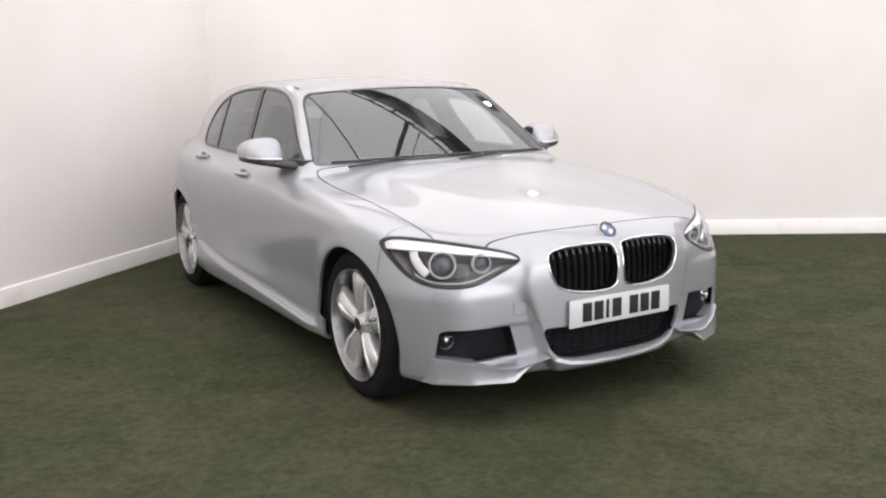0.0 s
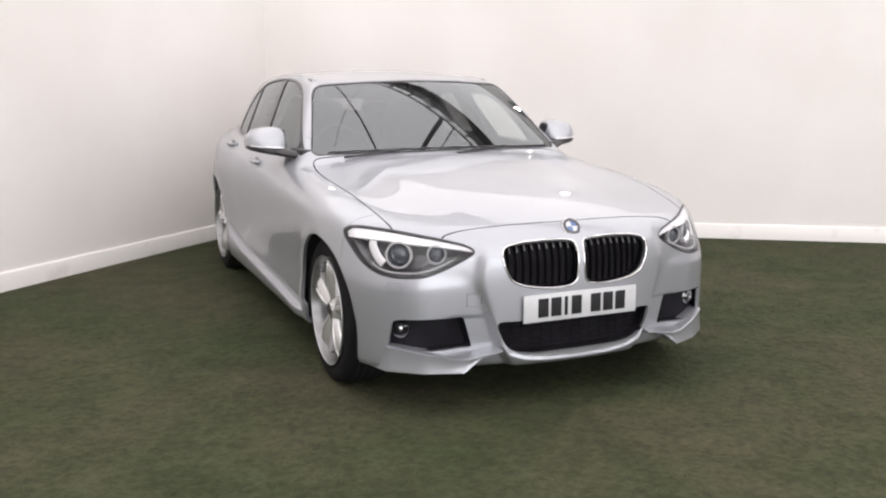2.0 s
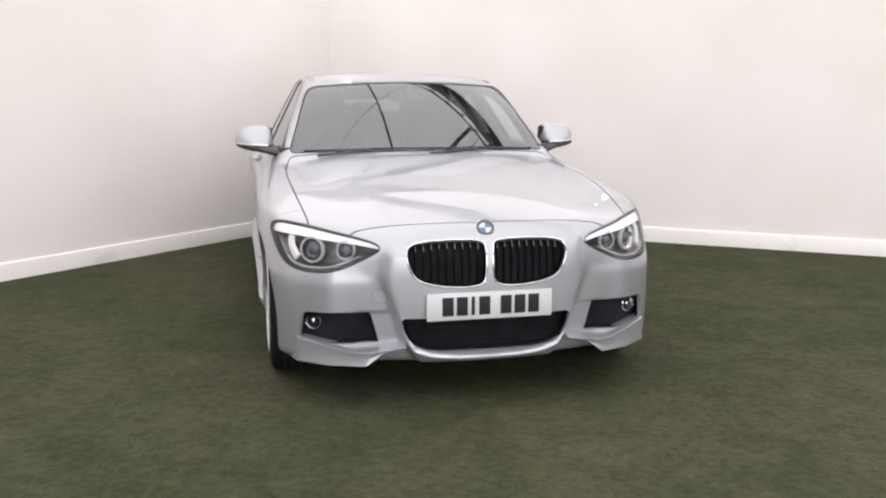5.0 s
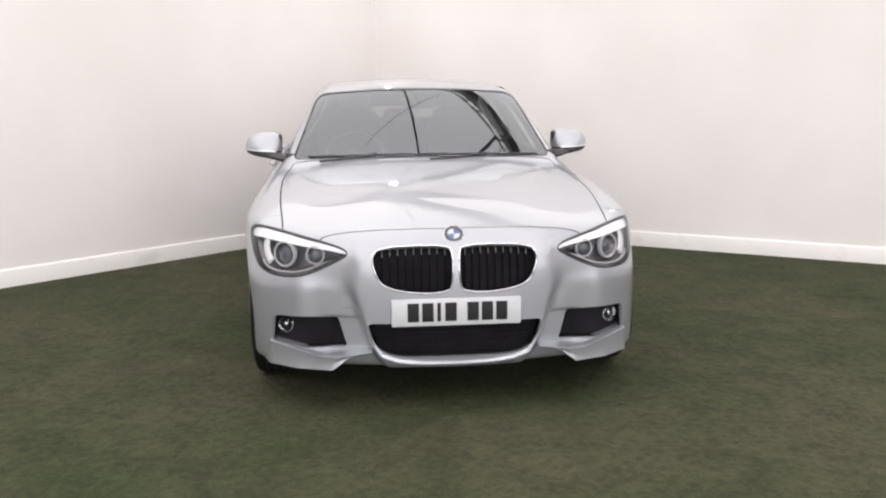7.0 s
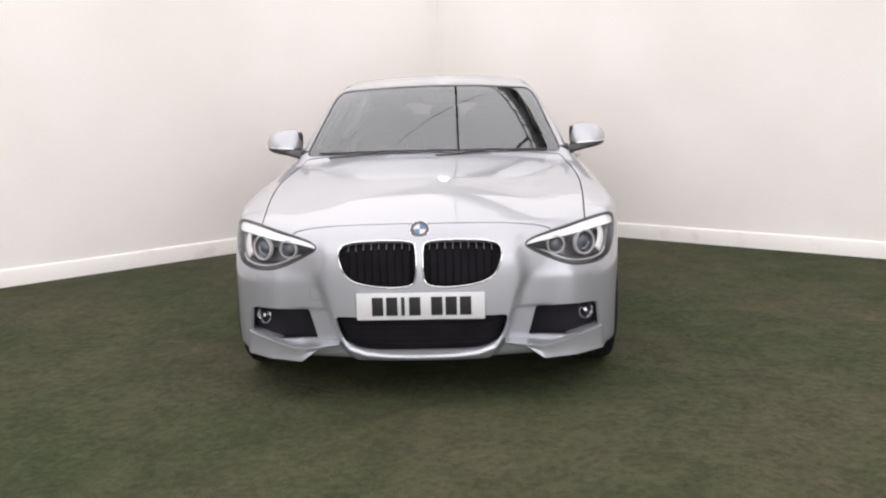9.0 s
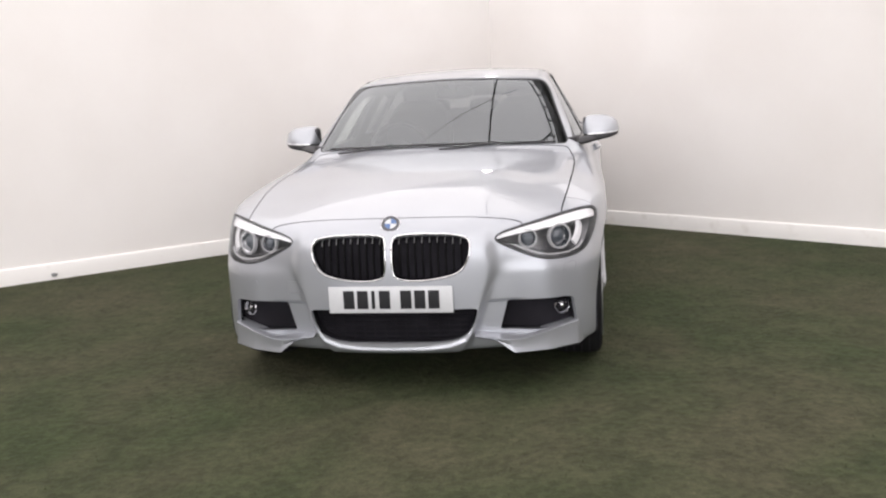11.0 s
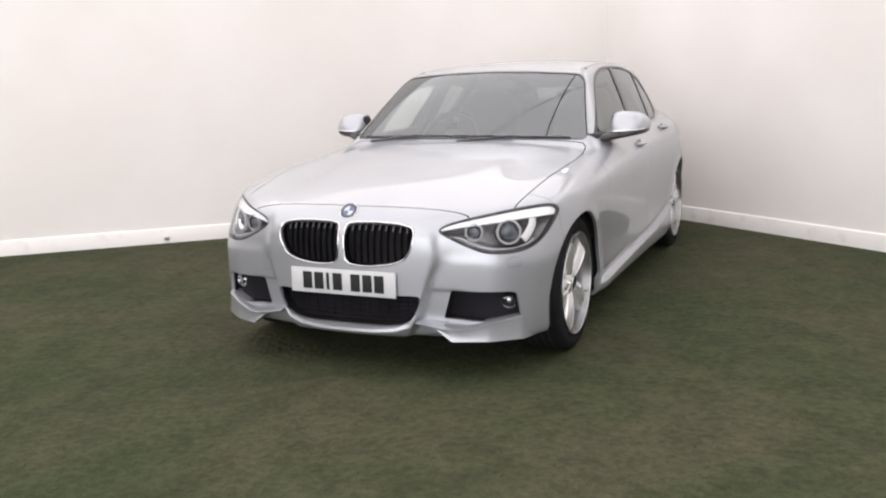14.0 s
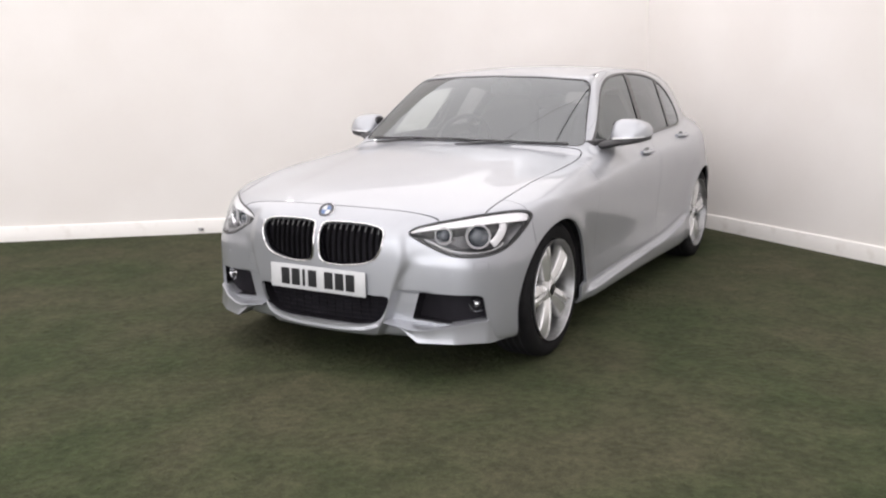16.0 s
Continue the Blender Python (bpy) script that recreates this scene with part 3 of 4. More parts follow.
def tube(points, radius, closed=True, sides=8, flat=1.0, up=None):
    """A bmesh tube along a path; flat squeezes it along the skin's normal."""
    p = np.array(points, float)
    n = len(p)
    bm = bmesh.new()
    rings = []
    nn = normals(p) if up is None else np.tile(np.array(up, float), (n, 1))
    for i in range(n):
        a, b = p[(i - 1) % n] if closed or i else p[i], p[(i + 1) % n] if closed or i < n - 1 else p[i]
        d = (b - a) / (np.linalg.norm(b - a) + 1e-9)
        u = nn[i] - d * nn[i].dot(d)
        u /= np.linalg.norm(u) + 1e-9
        w = np.cross(d, u)
        rings.append([bm.verts.new(p[i] + radius * (flat * math.cos(k) * u + math.sin(k) * w)) for k in (2 * math.pi * j / sides for j in range(sides))])
    for i in range(n if closed else n - 1):
        r, q = rings[i], rings[(i + 1) % n]
        for j in range(sides):
            bm.faces.new((r[j], r[(j + 1) % sides], q[(j + 1) % sides], q[j]))
    if not closed:
        bm.faces.new(rings[0])
        bm.faces.new(rings[-1][::-1])
    return bm


def densify(poly, gap=0.012):
    out = []
    p = np.array(poly, float)
    for a, b in zip(p, np.roll(p, -1, 0)):
        k = max(1, int(np.ceil(np.linalg.norm(b - a) / gap)))
        out += [a + (b - a) * i / k for i in range(k)]
    return np.array(out)


# ---- outlines, half car: front view (x, z), side view (y, z), top view (x, y) ----
HEADLIGHT = chaikin([(0.421, 0.672), (0.440, 0.700), (0.52, 0.721), (0.59, 0.736), (0.69, 0.753), (0.79, 0.763), (0.828, 0.755), (0.846, 0.728), (0.832, 0.67), (0.812, 0.622), (0.785, 0.594), (0.74, 0.578), (0.66, 0.576), (0.60, 0.585), (0.54, 0.608), (0.47, 0.644)], 2)
KIDNEY = chaikin([(0.014, 0.56), (0.012, 0.69), (0.03, 0.707), (0.14, 0.712), (0.315, 0.702), (0.337, 0.66), (0.318, 0.59), (0.285, 0.548), (0.19, 0.528), (0.10, 0.523), (0.03, 0.532)], 3)
LOWER = fillet([(-0.36, 0.400), (0.36, 0.400), (0.342, 0.345), (0.315, 0.295), (0.27, 0.268), (0.20, 0.258), (-0.20, 0.258), (-0.27, 0.268), (-0.315, 0.295), (-0.342, 0.345)], 0.03)
INTAKE = fillet([(0.472, 0.420), (0.715, 0.418), (0.738, 0.408), (0.750, 0.300), (0.60, 0.286), (0.438, 0.296)], 0.012)
SCREEN = fillet([(-0.70, 0.958), (-0.5, 0.968), (0.0, 0.974), (0.5, 0.968), (0.70, 0.958), (0.618, 1.165), (0.580, 1.262), (0.540, 1.300), (0.27, 1.318), (0.0, 1.324), (-0.27, 1.318), (-0.540, 1.300), (-0.580, 1.262), (-0.618, 1.165)], 0.035)
WINDOWS = chaikin([(1.475, 0.957), (1.62, 1.046), (1.82, 1.182), (1.93, 1.248), (2.03, 1.287), (2.16, 1.315), (2.35, 1.335), (2.65, 1.340), (2.95, 1.324), (3.15, 1.288), (3.30, 1.245), (3.39, 1.18), (3.41, 1.09), (3.36, 1.03), (3.25, 0.978), (2.86, 0.975), (2.43, 0.962), (1.8, 0.957)], 1)
HOOD = fillet([(0.0, 0.146), (0.20, 0.156), (0.42, 0.176), (0.515, 0.180), (0.538, 0.174), (0.546, 0.150), (0.56, 0.06), (0.715, 0.10), (0.692, 0.30), (0.700, 0.40), (0.718, 0.60), (0.731, 0.85), (0.734, 1.10), (0.728, 1.25), (0.715, 1.35), (0.700, 1.425), (0.55, 1.385), (0.30, 1.315), (0.0, 1.285), (-0.4, 1.3), (-0.4, 0.15)], 0.03)
FRONT_DOOR = fillet([(1.235, 0.30), (1.215, 0.55), (1.215, 0.80), (1.27, 0.92), (1.40, 0.985), (1.60, 1.05), (1.95, 1.28), (2.25, 1.345), (2.49, 1.355), (2.40, 1.15), (2.30, 0.96), (2.29, 0.70), (2.31, 0.30)], 0.06)
REAR_DOOR = fillet([(2.33, 0.30), (2.31, 0.70), (2.32, 0.96), (2.42, 1.15), (2.51, 1.355), (2.9, 1.345), (3.14, 1.30), (3.02, 1.15), (2.96, 1.02), (3.09, 0.93), (3.08, 0.80), (2.99, 0.60), (2.88, 0.42), (2.80, 0.30)], 0.06)
ARCHES = ((0.715, 0.316, 0.362), (3.405, 0.316, 0.362))


def arch_field(v):
    f = np.full(len(v), 1.0)
    for cy, cz, r in ARCHES:
        d = np.hypot(v[:, 1] - cy, np.maximum(v[:, 2] - cz, 0) * 0.99) - r
        # the sill runs on to the tyre below the arch
        d = d + 0.048 * np.clip((0.318 - v[:, 2]) / 0.02, 0, 1) * ((v[:, 1] > cy) & (cy < 1))
        f = np.minimum(f, d)
    return near(v, np.abs(v[:, 0]) > 0.52, f)


def front_field(poly, sided=0, limit=0.75):
    def f(v):
        x = np.abs(v[:, 0]) if sided == 0 else v[:, 0]
        return near(v, (v[:, 1] < limit) & (v[:, 2] < 0.80), outline_dist(x, v[:, 2], poly))
    return f


def side_field(poly):
    return lambda v: near(v, np.abs(v[:, 0]) > 0.40, outline_dist(v[:, 1], v[:, 2], poly))


def screen_field(v):
    return near(v, (v[:, 1] > 1.0) & (v[:, 1] < 2.1), outline_dist(v[:, 0], v[:, 2], SCREEN))


def hood_field(v):
    return near(v, (v[:, 2] > 0.70) & (v[:, 1] < 1.46), outline_dist(np.abs(v[:, 0]), v[:, 1], HOOD))


def strip(a, b, half):
    """Band round a straight line in the side view."""
    a, b = np.array(a), np.array(b)
    d = (b - a) / np.linalg.norm(b - a)
    return lambda v: np.abs((v[:, 1] - a[0]) * d[1] - (v[:, 2] - a[1]) * d[0]) - half


def halves(piece):
    v, t = piece
    c = v[t][:, :, 0].mean(1)
    return compact(v, t[c < 0]), compact(v, t[c >= 0])


car = empty("car", Matrix.Identity(4), "silver metallic five-door hatchback car parked on artificial turf", "car")
skin = skin_mesh(0.0125)
skin = refine(*skin, lambda c: ((c[:, 1] < 0.42) & (c[:, 2] < 0.78)) | ((np.abs(c[:, 0]) > 0.70) & (c[:, 1] > 1.0) & (c[:, 1] < 3.1) & (c[:, 2] < 0.39)))
_, skin = cut(*skin, arch_field(skin[0]))

# windscreen and side glass
glass, skin = cut(*skin, screen_field(skin[0]) - 0.004)
screen_glass, screen_seal = cut(*glass, screen_field(glass[0]) + 0.002)
win, skin = cut(*skin, side_field(WINDOWS)(skin[0]) - 0.002)
win_glass, win_trim = cut(*win, side_field(WINDOWS)(win[0]) + 0.011)
b_post, win_glass = cut(*win_glass, strip((2.50, 1.32), (2.29, 0.965), 0.028)(win_glass[0]))
c_post, win_glass = cut(*win_glass, strip((3.125, 1.28), (2.905, 0.98), 0.014)(win_glass[0]))
REAR_GLASS = fillet([(-0.50, 1.02), (0.50, 1.02), (0.44, 1.20), (-0.44, 1.20)], 0.06)
rear_glass, skin = cut(*skin, near(skin[0], skin[0][:, 1] > 3.65, outline_dist(skin[0][:, 0], skin[0][:, 2], REAR_GLASS)))
panel("rear_window", rear_glass, SIDE_GLASS, car, "grey-tinted rear window", lift=-0.004, turn_in=0)



def screen_normals(v):
    """The bent sheet's own curve, not softened towards the roof and the pillars."""
    x = v[:, 0]
    n = np.stack([0.276 * x + 0.694 * x**3, -0.537 + 0.684 * (v[:, 1] - 1.65), np.ones(len(v))], 1)
    return n / np.linalg.norm(n, axis=1, keepdims=True)


panel("windscreen", screen_glass, GLASS, car, "grey-tinted laminated windscreen", lift=-0.004, turn_in=0, own=screen_normals)
panel("windscreen_seal", screen_seal, BLACK, car, "black rubber windscreen seal", lift=-0.002, turn_in=0.01)
for s, (v, t) in ((-1, win_glass), (1, win_glass)):
    keep = (v[t][:, :, 0].mean(1) * s) > 0
    half = compact(v, t[keep])
    mid = half[0][half[1]].mean(1)
    for lo, hi in ((0, 2.40), (2.40, 3.02), (3.02, 9)):
        # the posts lean, so panes are told apart by where they sit along the sill
        base = mid[:, 1] - (mid[:, 2] - 0.965) * 0.60 + 0.10
        k = (base > lo) & (base <= hi)
        if k.any():
            panel("side_window", compact(half[0], half[1][k]), FRONT_GLASS if lo == 0 else SIDE_GLASS, car, "clear front side window pane" if lo == 0 else "dark-tinted side window pane", lift=-0.005, turn_in=0)
for nm, piece, mat, lab in (("window_trim", win_trim, TRIM, "satin black window surround"), ("b_pillar", b_post, GLOSSBLACK, "gloss black door pillar"), ("window_divider", c_post, GLOSSBLACK, "gloss black quarter window bar")):
    for h in halves(piece):
        panel(nm, h, mat, car, lab, lift=0.0, turn_in=0.012)

# openings in the nose
lamps, skin = cut(*skin, front_field(HEADLIGHT)(skin[0]))
lamp_lens, lamp_seal = cut(*lamps, front_field(HEADLIGHT)(lamps[0]) + 0.0062)
hole_k, skin = cut(*skin, front_field(KIDNEY, limit=0.3)(skin[0]))
hole_l, skin = cut(*skin, front_field(LOWER, 1, limit=0.3)(skin[0]))
hole_i, skin = cut(*skin, front_field(INTAKE, limit=0.4)(skin[0]))

# dark inner shell added behind the shut lines to darken them and block light
sv, st = skin
panel("inner_shell", (sv, st), SHELL, car, "dark inner shell added to shade the shut lines and block light", lift=-0.022, turn_in=0)

hood_piece, skin = gap_cut(*skin, hood_field, 0.006)
panel("hood", hood_piece, PAINT, car, "silver metallic bonnet")
fd, skin = gap_cut(*skin, side_field(FRONT_DOOR), 0.0009)
rd, skin = gap_cut(*skin, side_field(REAR_DOOR), 0.0009)
bumper, skin = gap_cut(*skin, lambda v: near(v, v[:, 2] < 0.80, v[:, 1] - 0.47 + 0.10 * np.clip(v[:, 2] - 0.6, 0, 1)), 0.003)
fender, skin = gap_cut(*skin, lambda v: near(v, (v[:, 2] < 1.0) & (v[:, 1] < 1.6), np.maximum(v[:, 1] - 1.222, v[:, 2] - 0.925)), 0.0009)


def square(cx, cz, w, h):
    return [(cx - w, cz - h), (cx + w, cz - h), (cx + w, cz + h), (cx - w, cz + h)]


tow, bumper = gap_cut(*bumper, front_field(square(-0.437, 0.487, 0.027, 0.026), 1), 0.0015)
washers, bumper = gap_cut(*bumper, front_field(fillet(square(0.727, 0.540, 0.024, 0.020), 0.012)), 0.0007)
bumper_ob = panel("front_bumper", bumper, PAINT, car, "silver front bumper with deep intakes")
panel("tow_cover", tow, PAINT, bumper_ob, "square silver towing eye cover")
for h in halves(washers):
    panel("washer_cover", h, PAINT, bumper_ob)
door_obs = []
for piece, name in ((fd, "front_door"), (rd, "rear_door"), (fender, "front_wing")):
    for h in halves(piece):
        door_obs.append(panel(name, h, PAINT, car))
panel("body_shell", skin, PAINT, car, "silver roof, pillars and rear quarters")
for h in halves(lamp_seal):
    panel("headlight_seal", h, SEAL, car, "dark grey headlight surround", lift=-0.001, turn_in=0.03)


# ---- headlights: housing, projectors, light strips, clear lens ----
def disc_at(name, centre, axis, profile, mat, parent, label="", segs=40):
    m = Matrix.Translation(centre) @ Vector(axis).to_track_quat("Z", "Y").to_matrix().to_4x4()
    return part(name, revolve(profile, segs, m), mat, parent, label)


lens_halves = halves(lamp_lens)
for s, lens in zip((-1, 1), lens_halves):
    lamp = panel("headlight", lens, LENS, car, "clear headlight lens", lift=-0.001, turn_in=0)
    v, t = lens
    n = normals(v)
    rim = outline_dist(np.abs(v[:, 0]), v[:, 2], HEADLIGHT)
    depth = 0.012 + 0.068 * np.clip(-rim / 0.045, 0, 1) ** 0.8
    hv = v - n * depth[:, None]
    me_h = bpy.data.meshes.new("housing")
    me_h.from_pydata(hv.tolist(), [], t.tolist())
    me_h.shade_smooth()
    link_mesh("housing", me_h, LAMPGREY, lamp, "grey headlight housing")
    # two projectors with bright rings
    for (px, pz, r, back) in ((0.707, 0.671, 0.056, 0.034), (0.566, 0.675, 0.040, 0.028)):
        c = front_at([px], [pz])[0]
        nn = normals(c[None])[0]
        ax = Vector((nn[0] * 0.75, nn[1], 0.05)).normalized()
        c = Vector(c) - Vector(nn) * back
        c.x *= s
        ax.x *= s
        disc_at("projector_ring", c, ax, [(r * 0.80, -0.012), (r * 0.80, 0.001), (r * 0.84, 0.005), (r * 0.93, 0.005), (r * 0.98, 0.001), (r * 0.98, -0.012)], RINGGREY, lamp, "frosted grey projector ring")
        disc_at("projector_bowl", c, ax, [(r * 0.80, 0.002), (r * 0.76, -0.006), (r * 0.62, -0.018)], CHROME, lamp)
        disc_at("projector_lens", c, ax, [(0.0, 0.006), (r * 0.25, 0.004), (r * 0.45, -0.002), (r * 0.60, -0.012), (r * 0.66, -0.024)], BALLGLASS, lamp, "dark glass projector ball")
    # brow strip under the upper edge, blade along the lower edge
    brow_top = spline([0.42, 0.52, 0.60, 0.70, 0.80, 0.85], [0.690, 0.715, 0.731, 0.747, 0.756, 0.750])
    f_brow = brow_top(np.abs(v[:, 0])) - 0.006 - (0.010 + 0.022 * np.clip((np.abs(v[:, 0]) - 0.44) / 0.36, 0, 1)) - v[:, 2]
    brow, under = cut(v, t, f_brow)
    panel("brow_strip", brow, STRIP, lamp, "bright white upper light strip", lift=-0.010, turn_in=0.012)
    rim2 = outline_dist(np.abs(under[0][:, 0]), under[0][:, 2], HEADLIGHT)
    blade, _ = cut(*under, np.abs(rim2 + 0.022) - 0.0030 + np.where((under[0][:, 2] > 0.655) | (np.abs(under[0][:, 0]) > 0.79), 1.0, 0.0))
    panel("lower_blade", blade, RINGGREY, lamp, "pale lower light blade", lift=-0.012, turn_in=0.010)
    # bright reflector pocket outboard of the large projector
    px = np.array([0.762, 0.778, 0.779, 0.772, 0.757])
    pz = np.array([0.730, 0.708, 0.680, 0.652, 0.632])
    pp = front_at(px, pz)
    pp = pp - normals(pp) * 0.022
    pp[:, 0] *= s
    part("reflector_pocket", tube(chaikin(pp, 2, closed=False), 0.017, closed=False, sides=12, flat=0.35), POCKET, lamp, "pale reflector pocket")

# ---- kidney grilles ----
for s in (-1, 1):
    ring = densify(KIDNEY)
    p = front_at(ring[:, 0], ring[:, 1])
    for _ in range(3):
        p = (np.roll(p, 1, 0) + 2 * p + np.roll(p, -1, 0)) / 4
    p[:, 0] *= s
    gr = part("kidney_grille", tube(p + np.array([0, -0.001, 0]), 0.0038, sides=10, flat=1.0, up=(0, -1, 0.2)), CHROME, car, "chrome-framed black kidney grille")
    v, t = halves(hole_k)[0 if s < 0 else 1]
    for d, nm, mat in ((0.055, "backing", GRILLE),):
        mb = bpy.data.meshes.new(nm)
        mb.from_pydata((v + np.array([0, d, 0])).tolist(), [], t.tolist())
        link_mesh(nm, mb, mat, gr, "dark radiator backing")
    # inner wall of the surround
    q = densify(KIDNEY, 0.015)
    a = front_at(q[:, 0], q[:, 1])
    a[:, 0] *= s
    bm = bmesh.new()
    r0 = [bm.verts.new(k) for k in a]
    r1 = [bm.verts.new(k + np.array([0, 0.05, 0])) for k in a]
    for i in range(len(a)):
        j = (i + 1) % len(a)
        bm.faces.new((r0[i], r0[j], r1[j], r1[i]))
    part("surround_wall", bm, GLOSSBLACK, gr)
    for k in range(9):
        gx = 0.040 + 0.0315 * k
        zz = np.linspace(0.515, 0.715, 60)
        ok = outline_dist(np.full(60, gx), zz, KIDNEY) < -0.003
        zz = np.linspace(zz[ok].min(), zz[ok].max(), 9)
        c = front_at(np.full(9, gx), zz)
        bm = bmesh.new()
        prev = None
        for i in range(9):
            x0, y0, z0 = c[i]
            bulge = 0.030 + 0.006 * abs(i - 4) / 4
            ringv = [bm.verts.new((s * (x0 + dx), y0 + dy, z0)) for dx, dy in ((-0.004, bulge + 0.004), (0.0, bulge), (0.004, bulge + 0.004), (0.003, bulge + 0.03), (-0.003, bulge + 0.03))]
            if prev:
                for j in range(5):
                    bm.faces.new((prev[j], prev[(j + 1) % 5], ringv[(j + 1) % 5], ringv[j]))
            prev = ringv
        part("slat", bm, SLAT, gr)
        # light caught by each slat's upper end, put in as a paler strip
        tz = np.linspace(zz[-1] - 0.030, zz[-1] - 0.004, 5)
        tp = front_at(np.full(5, gx), tz) + np.array([0, 0.0240, 0])
        tp[:, 0] *= s
        part("slat_glint", tube(tp, 0.0022, closed=False, sides=6, up=(0, -1, 0)), SLATGLINT, gr)


# ---- lower intakes ----
def recess(name, piece, outline, depth, parent, sided, label):
    v, t = piece
    mb = bpy.data.meshes.new(name)
    mb.from_pydata((v + np.array([0, depth, 0])).tolist(), [], t.tolist())
    ob = link_mesh(name, mb, GRILLE, parent, label)
    q = densify(outline, 0.015)
    a = front_at(np.abs(q[:, 0]), q[:, 1])
    a[:, 0] = q[:, 0] * sided
    bm = bmesh.new()
    r0 = [bm.verts.new(k) for k in a]
    r1 = [bm.verts.new(k + np.array([0, depth, 0])) for k in a]
    for i in range(len(a)):
        j = (i + 1) % len(a)
        bm.faces.new((r0[i], r0[j], r1[j], r1[i]))
    part("intake_wall", bm, GRILLE, ob)
    return ob


mid_intake = recess("lower_intake", hole_l, LOWER, 0.07, bumper_ob, 1, "black mesh lower air intake")
for k in range(6):
    z = 0.274 + 0.021 * k
    xs = np.linspace(-0.36, 0.36, 60)
    xs = xs[outline_dist(xs, np.full(60, z), LOWER) < -0.004]
    c = front_at(np.abs(xs), np.full(len(xs), z))
    c[:, 0] = xs
    part("intake_slat", tube(c + np.array([0, 0.058, 0]), 0.0030, closed=False, sides=6, flat=1.6, up=(0, 1, 0)), GRILLE, mid_intake)
for k in range(15):
    x = -0.315 + 0.045 * k
    zz = np.linspace(0.25, 0.41, 40)
    zz = zz[outline_dist(np.full(40, x), zz, LOWER) < -0.003]
    c = front_at([abs(x)], [zz.mean()])[0]
    part("intake_rib", box(x, c[1] + 0.062, zz.mean(), 0.003, 0.006, zz.max() - zz.min()), GRILLE, mid_intake)
for s, h in zip((-1, 1), halves(hole_i)):
    it = recess("side_intake", h, INTAKE, 0.065, bumper_ob, s, "black side intake with a fog lamp")
    c = Vector((s * 0.690, 0.228, 0.366))
    ax = Vector((s * 0.35, -1, 0.02)).normalized()
    disc_at("fog_lamp", c, ax, [(0.0, -0.05), (0.028, -0.05), (0.034, -0.01), (0.035, 0.003), (0.031, 0.007), (0.028, 0.002), (0.018, -0.016), (0.0, -0.022)], CHROMEDARK, it, "round chrome fog lamp")
    disc_at("fog_lens", c, ax, [(0.0, 0.009), (0.018, 0.007), (0.028, 0.003)], LENS, it)
    disc_at("fog_bulb", c, ax, [(0.0, 0.004), (0.008, 0.0), (0.010, -0.02)], CHROME, it)

# splitter wings under the side intakes
def bent(nodes, *coords):
    """A path with sharp bends at its nodes."""
    return lambda u: np.array([np.interp(u, nodes, c) for c in coords])


W_EDGE = bent((0, 0.38, 0.52, 0.75, 1.0), (0.340, 0.480, 0.535, 0.635, 0.752), (0.022, 0.036, 0.058, 0.112, 0.205), (0.287, 0.268, 0.267, 0.285, 0.304))
W_LOW = bent((0, 0.22, 0.38, 0.75, 1.0), (0.346, 0.430, 0.500, 0.640, 0.758), (0.030, 0.032, 0.038, 0.108, 0.205), (0.280, 0.263, 0.212, 0.206, 0.206))
for s in (-1, 1):
    bm = bmesh.new()
    prev = None
    for u in sorted({0.22, 0.38, 0.52, 0.75, *np.linspace(0, 1, 33).round(4).tolist()}):
        e, l = W_EDGE(u), W_LOW(u)
        dn = np.array([0.30 * u, 1.0, 0.0])
        rowp = [e + dn * 0.10 + (0, 0, 0.012), e + dn * 0.012 + (0, 0, 0.004), e + dn * 0.003 + (0, 0, 0.0015), e, e * 0.55 + l * 0.45 + dn * 0.006, l + (0, 0, 0.004), l + dn * 0.005, l + dn * 0.10]
        ringv = [bm.verts.new((s * q[0], q[1], q[2])) for q in rowp]
        if prev:
            for j in range(len(ringv) - 1):
                bm.faces.new((prev[j], prev[j + 1], ringv[j + 1], ringv[j]))
        if u in (0, 1):
            bm.faces.new(ringv)
        prev = ringv
    part("splitter_wing", bm, PAINT, bumper_ob, "silver splitter blade under the intake")

# parking sensors
for px, pz in ((0.40, 0.455), (0.62, 0.50)):
    for s in (-1, 1):
        c = front_at([px], [pz])[0]
        nn = normals(c[None])[0]
        disc_at("parking_sensor", (s * c[0], c[1], c[2]), (s * nn[0], nn[1], nn[2]), [(0.0, 0.001), (0.010, 0.001), (0.0105, -0.004)], PAINT, bumper_ob, segs=20)

# ---- number plate with plain bars for its characters, and the bonnet badge ----
plate = part("number_plate", box(0, 0.012, 0.448, 0.520, 0.008, 0.111, 0.003), PLATE, car, "white number plate with dark bars")
for k, cx in enumerate((-0.174, -0.116, -0.071, -0.023, 0.066, 0.124, 0.182)):
    part("character_bar", box(cx, 0.0065, 0.449, 0.046 if k != 2 else 0.014, 0.003, 0.076, 0.001), INK, plate)
for cx in (-0.235, 0.235):
    disc_at("plate_screw", (cx, 0.0075, 0.478), (0, -1, 0), [(0.0, 0.001), (0.005, 0.0005), (0.006, -0.002)], PLATE, plate, segs=12)
bc = front_at([0.0], [0.744])[0]
bn = normals(bc[None])[0] + np.array([0, -0.45, 0])
bn /= np.linalg.norm(bn)
bc = bc + bn * 0.004
badge = disc_at("bonnet_badge", bc, bn, [(0.0, 0.003), (0.0385, 0.003), (0.041, 0.002), (0.042, -0.004)], CHROME, car, "round dark blue and white badge")
